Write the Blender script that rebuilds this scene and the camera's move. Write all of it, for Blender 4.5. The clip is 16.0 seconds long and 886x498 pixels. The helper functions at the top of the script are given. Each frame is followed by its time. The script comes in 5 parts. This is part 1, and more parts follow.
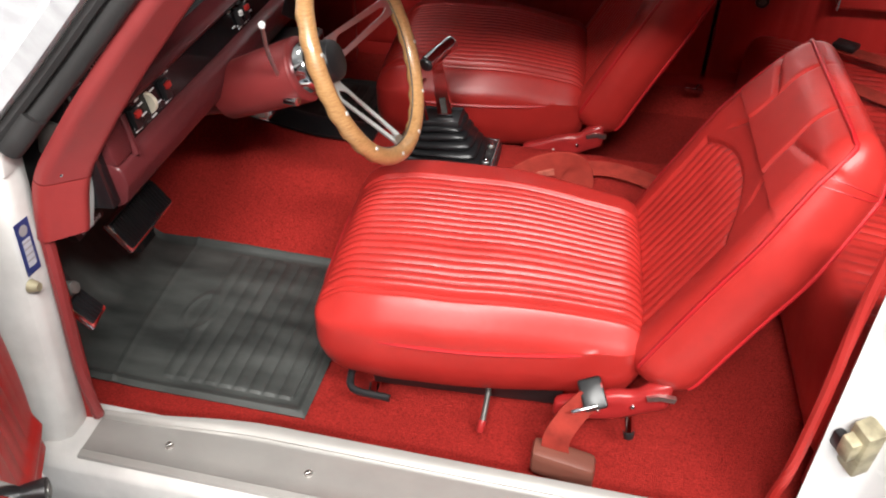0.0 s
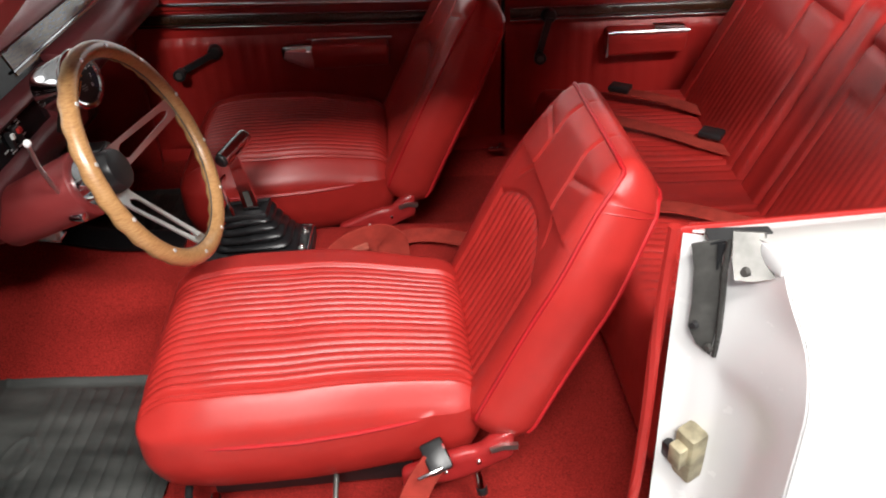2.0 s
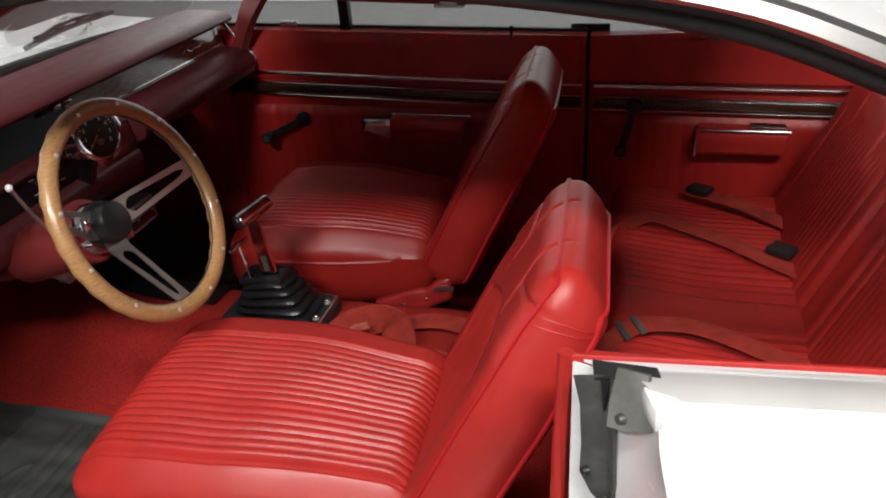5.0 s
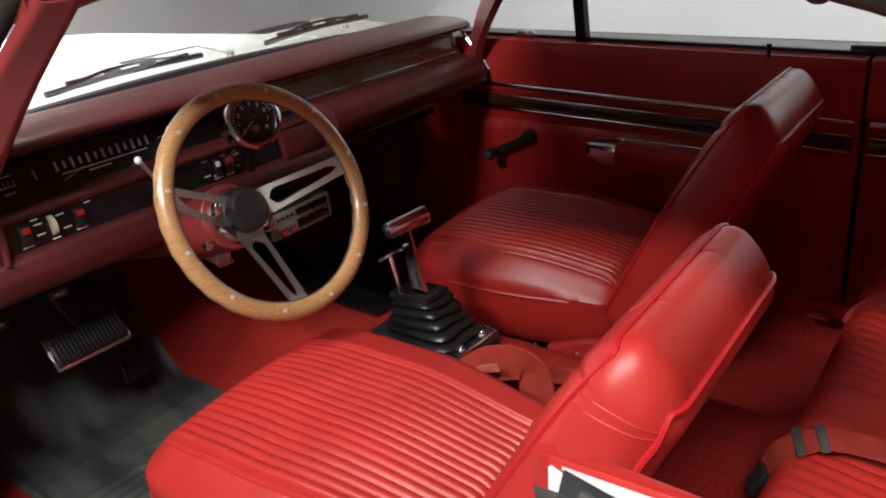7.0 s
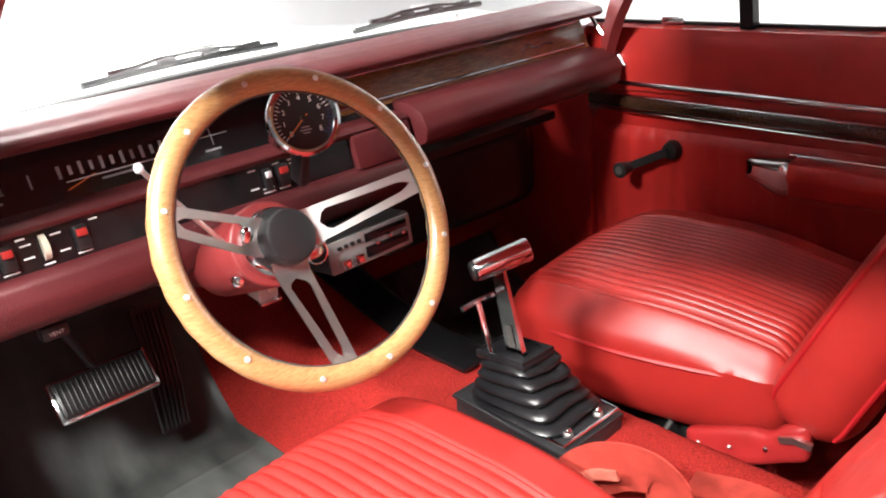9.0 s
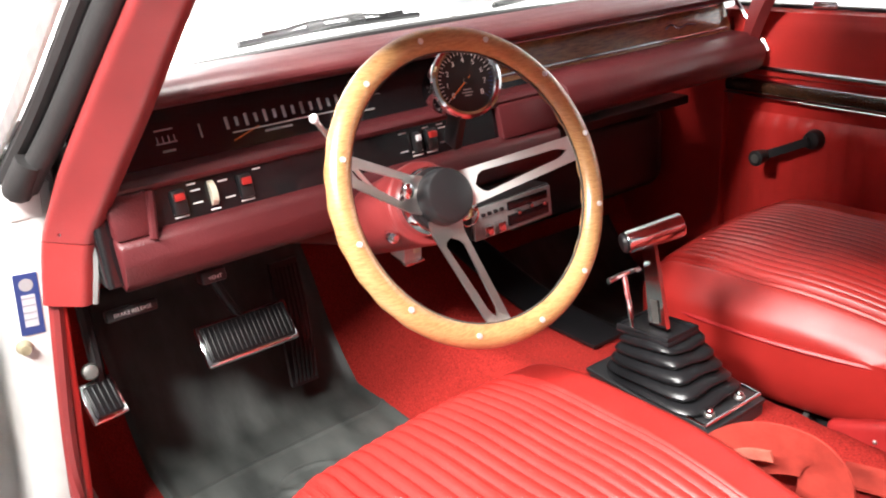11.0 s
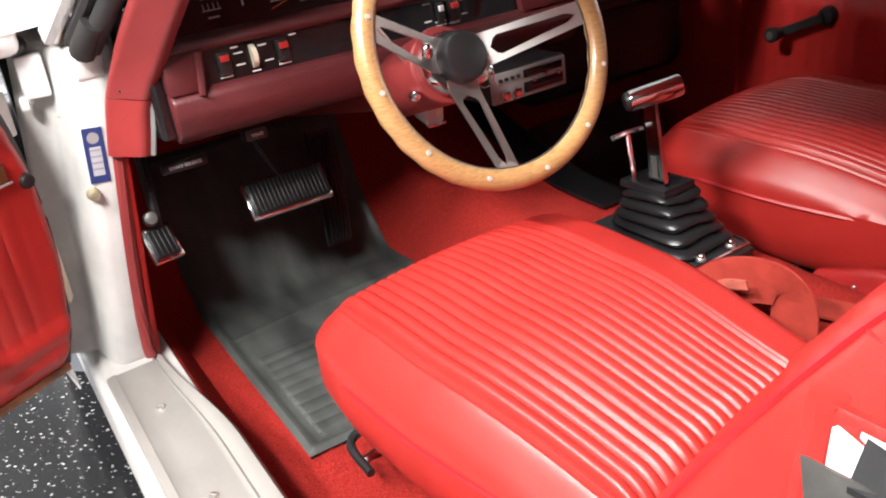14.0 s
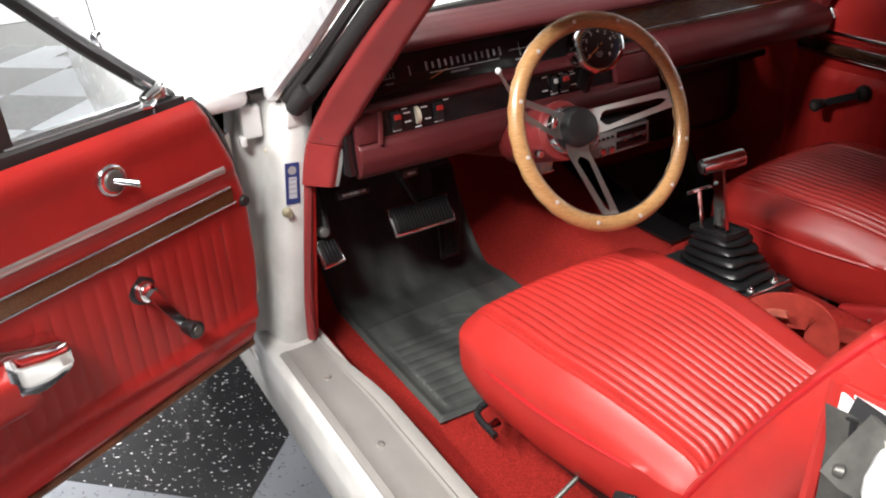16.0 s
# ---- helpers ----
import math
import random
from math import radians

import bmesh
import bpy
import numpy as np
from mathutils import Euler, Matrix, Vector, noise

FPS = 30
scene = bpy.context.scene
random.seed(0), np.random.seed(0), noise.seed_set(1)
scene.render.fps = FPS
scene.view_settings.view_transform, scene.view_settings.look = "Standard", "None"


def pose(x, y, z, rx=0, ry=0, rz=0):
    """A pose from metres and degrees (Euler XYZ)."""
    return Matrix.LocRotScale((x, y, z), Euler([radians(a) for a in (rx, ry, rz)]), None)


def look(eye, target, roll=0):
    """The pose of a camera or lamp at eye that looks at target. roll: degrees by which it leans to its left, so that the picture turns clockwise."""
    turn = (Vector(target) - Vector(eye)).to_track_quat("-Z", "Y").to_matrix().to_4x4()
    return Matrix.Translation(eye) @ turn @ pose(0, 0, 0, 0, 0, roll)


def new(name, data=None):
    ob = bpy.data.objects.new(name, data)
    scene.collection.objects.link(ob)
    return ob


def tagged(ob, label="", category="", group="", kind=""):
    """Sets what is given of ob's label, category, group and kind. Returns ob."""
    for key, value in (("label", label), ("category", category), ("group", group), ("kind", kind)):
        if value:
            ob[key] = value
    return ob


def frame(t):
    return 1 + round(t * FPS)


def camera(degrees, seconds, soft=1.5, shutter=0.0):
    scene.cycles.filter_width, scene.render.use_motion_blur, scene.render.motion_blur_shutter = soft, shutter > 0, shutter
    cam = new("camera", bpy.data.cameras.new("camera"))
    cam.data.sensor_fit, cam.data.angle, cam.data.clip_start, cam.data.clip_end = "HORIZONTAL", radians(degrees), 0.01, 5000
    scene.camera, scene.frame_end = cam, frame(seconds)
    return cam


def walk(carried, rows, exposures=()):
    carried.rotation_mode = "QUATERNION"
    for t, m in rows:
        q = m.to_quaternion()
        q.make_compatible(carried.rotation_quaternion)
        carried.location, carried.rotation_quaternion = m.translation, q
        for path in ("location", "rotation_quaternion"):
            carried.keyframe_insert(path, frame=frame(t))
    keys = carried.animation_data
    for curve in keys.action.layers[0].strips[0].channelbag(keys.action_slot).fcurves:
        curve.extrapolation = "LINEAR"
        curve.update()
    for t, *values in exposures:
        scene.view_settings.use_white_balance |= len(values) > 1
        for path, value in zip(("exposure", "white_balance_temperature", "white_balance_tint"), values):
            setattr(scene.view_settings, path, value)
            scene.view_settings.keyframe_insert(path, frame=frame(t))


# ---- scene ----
EXPOSURES = [(0.0, -0.25), (1.5, -0.42), (3.0, -0.75), (5.5, -1.15), (6.5, -1.05), (7.0, -0.8), (8.0, 0.25), (9.0, 0.95), (12.5, 1.0), (14.0, 0.4), (15.0, 0.15), (16.0, -0.25)]
cam = camera(56.08, 16.0, soft=2.0)
PATH = [
    (0.0, 0.1689, -0.7670, 1.5581, 50.919, -0.518, 12.777),
    (0.5, 0.1973, -0.7690, 1.5346, 51.985, 0.875, 7.761),
    (1.0, 0.2273, -0.7686, 1.5294, 52.594, 1.715, 2.818),
    (1.5, 0.2383, -0.7686, 1.5326, 54.629, 1.983, 0.525),
    (2.0, 0.2493, -0.7687, 1.5355, 56.780, 2.098, -0.917),
    (2.5, 0.2547, -0.7707, 1.5409, 59.292, 2.164, -1.879),
    (3.0, 0.2619, -0.7715, 1.5504, 61.834, 1.942, -0.249),
    (3.2, 0.2780, -0.7702, 1.5514, 61.969, 1.966, 1.090),
    (5.3, 0.6827, -0.5988, 1.4919, 62.745, 2.946, 17.833),
    (5.5, 0.7221, -0.5731, 1.4907, 62.773, 2.999, 20.521),
    (6.0, 0.8029, -0.5216, 1.4901, 63.689, 3.008, 28.235),
    (6.5, 0.8750, -0.4817, 1.4733, 64.682, 2.877, 34.773),
    (7.0, 0.8228, -0.3111, 1.3666, 66.681, 4.657, 38.622),
    (7.5, 0.7501, -0.1795, 1.3209, 67.495, 5.080, 41.031),
    (8.0, 0.6734, -0.0672, 1.2894, 67.297, 5.298, 42.825),
    (8.5, 0.6115, 0.0138, 1.2573, 67.812, 5.719, 45.213),
    (9.0, 0.6004, 0.0041, 1.2538, 68.254, 5.772, 47.842),
    (9.5, 0.5899, -0.0090, 1.2485, 68.909, 5.926, 51.071),
    (9.7, 0.5910, -0.0133, 1.2407, 69.473, 6.158, 52.674),
    (11.8, 0.5282, -0.1206, 1.2217, 67.207, 4.133, 54.443),
    (12.0, 0.5325, -0.1180, 1.2159, 66.741, 4.237, 54.669),
    (12.5, 0.5351, -0.1209, 1.2048, 65.182, 4.213, 54.652),
    (13.0, 0.5402, -0.1317, 1.1774, 63.438, 4.186, 54.367),
    (13.5, 0.5738, -0.1441, 1.1705, 62.216, 4.278, 54.419),
    (14.0, 0.6933, -0.1538, 1.2075, 62.183, 5.228, 56.734),
    (14.5, 0.7720, -0.2749, 1.2888, 61.585, 4.517, 54.425),
    (15.0, 0.8272, -0.4006, 1.4169, 59.748, 3.153, 52.167),
    (15.5, 0.8329, -0.4469, 1.4512, 60.543, 2.445, 54.552),
    (16.0, 0.8887, -0.4680, 1.4346, 62.433, 2.821, 59.793),
]
walk(cam, [(t, pose(*p)) for t, *p in PATH], EXPOSURES)

# ---- world and lamps ----
world = bpy.data.worlds.new("showroom_air")
scene.world = world
world.use_nodes = True
world.node_tree.nodes["Background"].inputs[0].default_value = (0.9, 0.95, 1.0, 1)
world.node_tree.nodes["Background"].inputs[1].default_value = 0.25


def area_lamp(x, y, z, w, h, power, tx, ty, tz, color=(1.0, 0.975, 0.945), spread=180):
    d = bpy.data.lights.new("ceiling_and_fill_lamp", "AREA")
    d.shape, d.size, d.size_y, d.energy, d.color = "RECTANGLE", w, h, power, color
    d.spread = radians(spread)
    ob = new("ceiling_and_fill_lamp", d)
    ob.matrix_world = look((x, y, z), (tx, ty, tz))
    return ob


for lx, ly, power in ((0.0, -2.8, 240), (0.6, -1.6, 85), (1.7, -1.8, 190)):
    area_lamp(lx, ly, 3.6, 1.2, 0.3, power, lx * 0.7, -0.2, 0.4)
# Added fill with a narrow spread that brightens the hood beyond the windscreen.
area_lamp(-2.5, 0.6, 3.6, 1.2, 0.6, 300, -2.5, 0.6, 0.0, spread=64)
# Added fill turned at the north wall to whiten it behind the passenger windows.
for lx in (-3.4, -0.6, 2.2):
    area_lamp(lx, 5.9, 3.5, 1.2, 0.4, 110, lx, 7.0, 1.2, spread=120)
# Added fill turned at the west wall, brightening the view ahead of the hood.
for ly in (-2.6, 1.6):
    area_lamp(-6.3, ly, 3.5, 1.2, 0.4, 280, -7.4, ly, 1.0, spread=120)

# ---- materials ----
MATS = {}


def ramp(nt, fac, stops):
    r = nt.nodes.new("ShaderNodeValToRGB")
    els = r.color_ramp.elements
    while len(els) < len(stops):
        els.new(0.5)
    for e, (p, c) in zip(els, stops):
        e.position, e.color = p, (*c, 1)
    nt.links.new(fac, r.inputs[0])
    return r.outputs[0]


def tex(nt, kind, scale, detail=4.0, stretch=(1, 1, 1), rough=0.55):
    tc = nt.nodes.new("ShaderNodeTexCoord")
    mp = nt.nodes.new("ShaderNodeMapping")
    mp.inputs["Scale"].default_value = stretch
    nt.links.new(tc.outputs["Object"], mp.inputs[0])
    n = nt.nodes.new("ShaderNodeTexNoise" if kind == "noise" else "ShaderNodeTexVoronoi")
    n.inputs["Scale"].default_value = scale
    if kind == "noise":
        n.inputs["Detail"].default_value = detail
        n.inputs["Roughness"].default_value = rough
    nt.links.new(mp.outputs[0], n.inputs["Vector"])
    return n.outputs[0]


def material(name, color, rough=0.5, metal=0.0, vary=0.12, vscale=6.0, bump=0.1, bscale=300.0, bkind="noise",
             coat=0.0, spec=0.5, stretch=(1, 1, 1), rvary=0.08, bdist=0.001, dark=None):
    if name in MATS:
        return MATS[name]
    m = bpy.data.materials.new(name)
    m.use_nodes = True
    nt = m.node_tree
    b = nt.nodes["Principled BSDF"]
    b.inputs["Metallic"].default_value = metal
    b.inputs["Specular IOR Level"].default_value = spec
    if coat:
        b.inputs["Coat Weight"].default_value = coat
        b.inputs["Coat Roughness"].default_value = 0.06
    n1 = tex(nt, "noise", vscale, 6, stretch)
    lo = dark or tuple(c * (1 - vary) for c in color)
    hi = tuple(min(1, c * (1 + vary)) for c in color)
    nt.links.new(ramp(nt, n1, [(0.32, lo), (0.68, hi)]), b.inputs["Base Color"])
    mr = nt.nodes.new("ShaderNodeMapRange")
    mr.inputs[3].default_value, mr.inputs[4].default_value = max(0.02, rough - rvary), min(1, rough + rvary)
    nt.links.new(tex(nt, "noise", vscale * 5, 4), mr.inputs[0])
    nt.links.new(mr.outputs[0], b.inputs["Roughness"])
    if bump:
        bp = nt.nodes.new("ShaderNodeBump")
        bp.inputs["Strength"].default_value, bp.inputs["Distance"].default_value = bump, bdist
        nt.links.new(tex(nt, bkind, bscale, 3, stretch), bp.inputs["Height"])
        nt.links.new(bp.outputs[0], b.inputs["Normal"])
    MATS[name] = m
    return m


VINYL = material("red_vinyl", (0.39, 0.023, 0.019), 0.37, vary=0.12, vscale=9, bump=0.11, bscale=800, bkind="voronoi", spec=0.45)
VINYL_D = material("red_door_vinyl", (0.39, 0.019, 0.016), 0.38, vary=0.12, vscale=7, bump=0.25, bscale=420, bkind="voronoi", spec=0.4)
PIPING = material("red_piping", (0.42, 0.012, 0.016), 0.4, vary=0.1, bump=0)
CARPET = material("red_carpet", (0.36, 0.024, 0.019), 0.95, vary=0.38, vscale=300, bump=1.0, bscale=520, bdist=0.006, spec=0.1)
MAROON = material("maroon_dash_vinyl", (0.082, 0.015, 0.017), 0.33, vary=0.12, vscale=8, bump=0.3, bscale=350, bkind="voronoi", spec=0.35)
REDPAINT = material("red_painted_metal", (0.20, 0.025, 0.025), 0.42, vary=0.1, vscale=10, bump=0.05, spec=0.5)
RUBBER = material("black_rubber", (0.008, 0.008, 0.009), 0.33, vary=0.2, vscale=12, bump=0.08, bscale=160, spec=0.4)
MATRUB = material("rubber_floor_mat", (0.047, 0.050, 0.047), 0.50, vary=0.45, vscale=7, dark=(0.020, 0.022, 0.021), stretch=(0.7, 2.2, 1), rvary=0.1, bump=0.35, bscale=300, spec=0.45)
BLACK = material("black_plastic", (0.014, 0.014, 0.015), 0.35, vary=0.2, bump=0.1)
GLOSSBLK = material("glossy_black_panel", (0.008, 0.008, 0.009), 0.18, vary=0.2, bump=0.02)
CHROME = material("chrome", (0.78, 0.78, 0.79), 0.09, metal=1.0, vary=0.05, bump=0.02, rvary=0.05)
BRUSHED = material("brushed_steel", (0.70, 0.685, 0.66), 0.36, metal=1.0, rvary=0.012, vary=0.03, vscale=30, bump=0.0, bscale=200, stretch=(1, 12, 12))
ALU = material("worn_sill_aluminium", (0.35, 0.34, 0.32), 0.5, metal=0.45, vary=0.05, vscale=12, bump=0.05, bscale=60, stretch=(1, 2, 2))
WHITE = material("white_car_paint", (0.80, 0.80, 0.80), 0.25, vary=0.03, vscale=5, bump=0.01, coat=0.5)
WHITE_J = material("white_jamb_paint", (0.60, 0.59, 0.57), 0.4, vary=0.10, vscale=14, bump=0.05, bscale=60)
GREYMET = material("grey_zinc_metal", (0.11, 0.107, 0.10), 0.40, metal=0.5, vary=0.35, vscale=25, bump=0.15, bscale=120)
REDPLASTIC = material("red_hinge_cover", (0.33, 0.020, 0.020), 0.32, vary=0.15, vscale=20, bump=0.05, bscale=80)
FOOTRED = material("red_foot_vinyl", (0.23, 0.024, 0.023), 0.4, vary=0.12, vscale=14, bump=0.15, bscale=300)
LABEL = material("pale_label", (0.48, 0.50, 0.56), 0.5, vary=0.08, bump=0)
SEAL = material("black_weatherstrip", (0.022, 0.021, 0.021), 0.55, vary=0.25, bump=0.3, bscale=180)
BELT = material("red_belt_webbing", (0.31, 0.035, 0.024), 0.75, vary=0.25, vscale=30, bump=0.6, bscale=900, bdist=0.002, spec=0.2)
BRASS = material("worn_yellow_zinc", (0.36, 0.32, 0.21), 0.5, metal=0.25, vary=0.4, vscale=30, bump=0.1, bscale=100)
PALEMET = material("pale_brushed_metal", (0.62, 0.61, 0.59), 0.4, metal=0.3, vary=0.06, bump=0.03)
BRIGHTTRIM = material("bright_pillar_trim", (0.82, 0.82, 0.84), 0.22, metal=0.6, vary=0.12, vscale=20, bump=0.02, rvary=0.1, stretch=(1, 8, 1))
SILVER = material("silver_plastic", (0.27, 0.27, 0.265), 0.45, metal=0.2, vary=0.1, bump=0.03)
CREAM = material("cream_plastic", (0.72, 0.66, 0.52), 0.45, vary=0.08, bump=0.03)
MARK = material("white_print", (0.75, 0.76, 0.76), 0.5, vary=0.05, bump=0)
DIMMARK = material("grey_print", (0.32, 0.32, 0.33), 0.5, vary=0.08, bump=0)
BLUE = material("blue_sticker", (0.02, 0.042, 0.17), 0.4, vary=0.1, bump=0)
ORANGE = material("orange_needle", (0.75, 0.2, 0.03), 0.45, vary=0.05, bump=0)
HEADLINER = material("red_headliner", (0.30, 0.03, 0.028), 0.7, vary=0.12, vscale=10, bump=0.2, bscale=500, spec=0.2)
WALLP = material("showroom_wall_paint", (0.70, 0.71, 0.73), 0.7, vary=0.03, vscale=2, bump=0.05, bscale=60)
# Low grey for two unseen walls, cutting the light bounced into the car.
WALLG = material("unseen_wall_grey", (0.28, 0.285, 0.29), 0.7, vary=0.04, vscale=2, bump=0.05, bscale=60)
CEILP = material("showroom_ceiling_paint", (0.40, 0.40, 0.40), 0.8, vary=0.03, vscale=2, bump=0.05, bscale=60)
TOOTH = material("grey_alloy", (0.35, 0.35, 0.36), 0.3, metal=1.0, vary=0.2, bump=0.05)


def wood(name, a, b_, coat=0.3, scale=1.0, rough=0.35, axis=(1, 1, 1)):
    m = bpy.data.materials.new(name)
    m.use_nodes = True
    nt = m.node_tree
    p = nt.nodes["Principled BSDF"]
    p.inputs["Roughness"].default_value = rough
    p.inputs["Coat Weight"].default_value = coat
    p.inputs["Coat Roughness"].default_value = 0.12
    n = tex(nt, "noise", 40 * scale, 6, axis, 0.65)
    nt.links.new(ramp(nt, n, [(0.3, a), (0.55, b_), (0.75, tuple(min(1, c * 1.25) for c in b_))]), p.inputs["Base Color"])
    bp = nt.nodes.new("ShaderNodeBump")
    bp.inputs["Strength"].default_value, bp.inputs["Distance"].default_value = 0.12, 0.001
    nt.links.new(n, bp.inputs["Height"])
    nt.links.new(bp.outputs[0], p.inputs["Normal"])
    return m


WOOD = wood("varnished_wood_rim", (0.29, 0.140, 0.050), (0.42, 0.230, 0.095), 0.4, 2.0, 0.34, (1, 1, 6))
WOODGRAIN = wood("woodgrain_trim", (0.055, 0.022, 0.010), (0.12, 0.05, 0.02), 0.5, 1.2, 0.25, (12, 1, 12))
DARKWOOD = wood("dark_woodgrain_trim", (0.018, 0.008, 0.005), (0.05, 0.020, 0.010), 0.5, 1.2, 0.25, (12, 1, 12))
DASHWOOD = wood("dash_woodgrain", (0.075, 0.027, 0.009), (0.22, 0.085, 0.024), 0.8, 1.0, 0.16, (8, 1, 8))


def tile_material():
    m = bpy.data.materials.new("speckled_vinyl_tile")
    m.use_nodes = True
    nt = m.node_tree
    p = nt.nodes["Principled BSDF"]
    p.inputs["Roughness"].default_value = 0.11
    info = nt.nodes.new("ShaderNodeObjectInfo")
    fleck = tex(nt, "noise", 75, 2, (1, 1.6, 1), 0.5)
    white = ramp(nt, fleck, [(0.655, (0, 0, 0)), (0.68, (1, 1, 1))])
    mix = nt.nodes.new("ShaderNodeMix")
    mix.data_type = "RGBA"
    nt.links.new(white, mix.inputs[0])
    nt.links.new(info.outputs["Color"], mix.inputs[6])
    bright = nt.nodes.new("ShaderNodeMath")
    bright.operation = "GREATER_THAN"
    bright.inputs[1].default_value = 0.08
    nt.links.new(info.outputs["Color"], bright.inputs[0])
    flecks = nt.nodes.new("ShaderNodeMix")
    flecks.data_type = "RGBA"
    flecks.inputs[6].default_value, flecks.inputs[7].default_value = (0.55, 0.55, 0.55, 1), (0.05, 0.05, 0.055, 1)
    nt.links.new(bright.outputs[0], flecks.inputs[0])
    nt.links.new(flecks.outputs[2], mix.inputs[7])
    nt.links.new(mix.outputs[2], p.inputs["Base Color"])
    return m


TILE = tile_material()


def glass_material():
    m = bpy.data.materials.new("clear_glass")
    m.use_nodes = True
    nt = m.node_tree
    nt.nodes.clear()
    out = nt.nodes.new("ShaderNodeOutputMaterial")
    mix = nt.nodes.new("ShaderNodeMixShader")
    tr, gl = nt.nodes.new("ShaderNodeBsdfTransparent"), nt.nodes.new("ShaderNodeBsdfGlossy")
    gl.inputs["Roughness"].default_value = 0.02
    tr.inputs[0].default_value = (0.93, 0.96, 0.95, 1)
    fr = nt.nodes.new("ShaderNodeFresnel")
    fr.inputs[0].default_value = 1.45
    nt.links.new(fr.outputs[0], mix.inputs[0])
    nt.links.new(tr.outputs[0], mix.inputs[1])
    nt.links.new(gl.outputs[0], mix.inputs[2])
    nt.links.new(mix.outputs[0], out.inputs[0])
    return m


GLASS = glass_material()

# ---- mesh helpers ----


def thing(name, label, category, at=None, group="", kind=""):
    ob = new(name)
    ob.empty_display_size = 0.05
    if at is not None:
        ob.matrix_world = at
    return tagged(ob, label, category, group, kind)


def as_object(name, bm, mat, parent=None, label="", smooth=True):
    me = bpy.data.meshes.new(name)
    bm.normal_update()
    bm.to_mesh(me)
    bm.free()
    for m in (mat if isinstance(mat, (list, tuple)) else [mat]):
        me.materials.append(m)
    if smooth:
        me.shade_smooth()
        me.set_sharp_from_angle(angle=radians(38))
    ob = new(name, me)
    if parent is not None:
        ob.parent = parent
    if label:
        ob["label"] = label
    return ob


def part(name, bm, mat, parent, label=""):
    return as_object(name, bm, mat, parent, label)


def box(size, at=(0, 0, 0), rot=(0, 0, 0), bevel=0.003, seg=2, bm=None):
    b = bmesh.new()
    bmesh.ops.create_cube(b, size=1)
    bmesh.ops.scale(b, vec=size, verts=b.verts)
    if bevel:
        bmesh.ops.bevel(b, geom=b.edges[:], offset=min(bevel, min(size) * 0.45), segments=seg, profile=0.5, affect="EDGES")
    bmesh.ops.transform(b, matrix=pose(*at, *rot), verts=b.verts)
    return merge(bm, b)


def merge(bm, b):
    if bm is None:
        return b
    tmp = bpy.data.meshes.new("tmp")
    b.to_mesh(tmp)
    b.free()
    bm.from_mesh(tmp)
    bpy.data.meshes.remove(tmp)
    return bm


def rod(p0, p1, r0, r1=None, seg=20, bevel=0.0, bm=None):
    p0, p1 = Vector(p0), Vector(p1)
    b = bmesh.new()
    r1 = r0 if r1 is None else r1
    bmesh.ops.create_cone(b, cap_ends=True, segments=seg, radius1=r0, radius2=r1, depth=(p1 - p0).length)
    if bevel:
        es = [e for e in b.edges if len(e.link_faces) == 2 and any(len(f.verts) > 4 for f in e.link_faces)]
        bmesh.ops.bevel(b, geom=es, offset=bevel, segments=2, profile=0.5, affect="EDGES")
    m = Matrix.Translation((p0 + p1) / 2) @ (p1 - p0).to_track_quat("Z", "Y").to_matrix().to_4x4()
    bmesh.ops.transform(b, matrix=m, verts=b.verts)
    return merge(bm, b)


def ball(at, r, scale=(1, 1, 1), bm=None, seg=16):
    b = bmesh.new()
    bmesh.ops.create_uvsphere(b, u_segments=seg, v_segments=max(6, seg // 2), radius=r)
    bmesh.ops.scale(b, vec=scale, verts=b.verts)
    bmesh.ops.translate(b, vec=at, verts=b.verts)
    return merge(bm, b)


def smooth_line(pts, n):
    """Catmull-Rom through the points, n steps a stretch."""
    p = [Vector(q) for q in pts]
    p = [2 * p[0] - p[1]] + p + [2 * p[-1] - p[-2]]
    out = []
    for i in range(1, len(p) - 2):
        for k in range(n):
            t = k / n
            a, b, c, d = p[i - 1], p[i], p[i + 1], p[i + 2]
            out.append(0.5 * (2 * b + (c - a) * t + (2 * a - 5 * b + 4 * c - d) * t * t + (3 * b - a - 3 * c + d) * t ** 3))
    return out + [p[-2]]


def sweep(line, section, up=(0, 0, 1), closed=False, bm=None, cap=True, scale=None):
    """A section of (across, upward) points along a line."""
    bm = bm or bmesh.new()
    n = len(line)
    rings = []
    for i, q in enumerate(line):
        a = line[(i - 1) % n] if closed or i else line[i]
        b = line[(i + 1) % n] if closed or i < n - 1 else line[i]
        t = (Vector(b) - Vector(a)).normalized()
        s = t.cross(Vector(up)).normalized()
        u = s.cross(t)
        k = scale(i / max(1, n - 1)) if scale else 1.0
        rings.append([bm.verts.new(Vector(q) + s * (x * k) + u * (y * k)) for x, y in section])
    m = len(section)
    for i in range(n if closed else n - 1):
        r, r2 = rings[i], rings[(i + 1) % n]
        for j in range(m):
            bm.faces.new((r[j], r[(j + 1) % m], r2[(j + 1) % m], r2[j]))
    if cap and not closed:
        bm.faces.new(rings[0][::-1])
        bm.faces.new(rings[-1])
    bmesh.ops.recalc_face_normals(bm, faces=bm.faces[:])
    return bm


def circle(r, n=10, sx=1.0, sy=1.0):
    return [(r * sx * math.cos(2 * math.pi * i / n), r * sy * math.sin(2 * math.pi * i / n)) for i in range(n)]


def tube(pts, r, seg=8, n=6, up=(0, 0.02, 1), bm=None, closed=False):
    return sweep(smooth_line(pts, n) if n > 1 else [Vector(q) for q in pts], circle(r, seg), up, closed, bm)


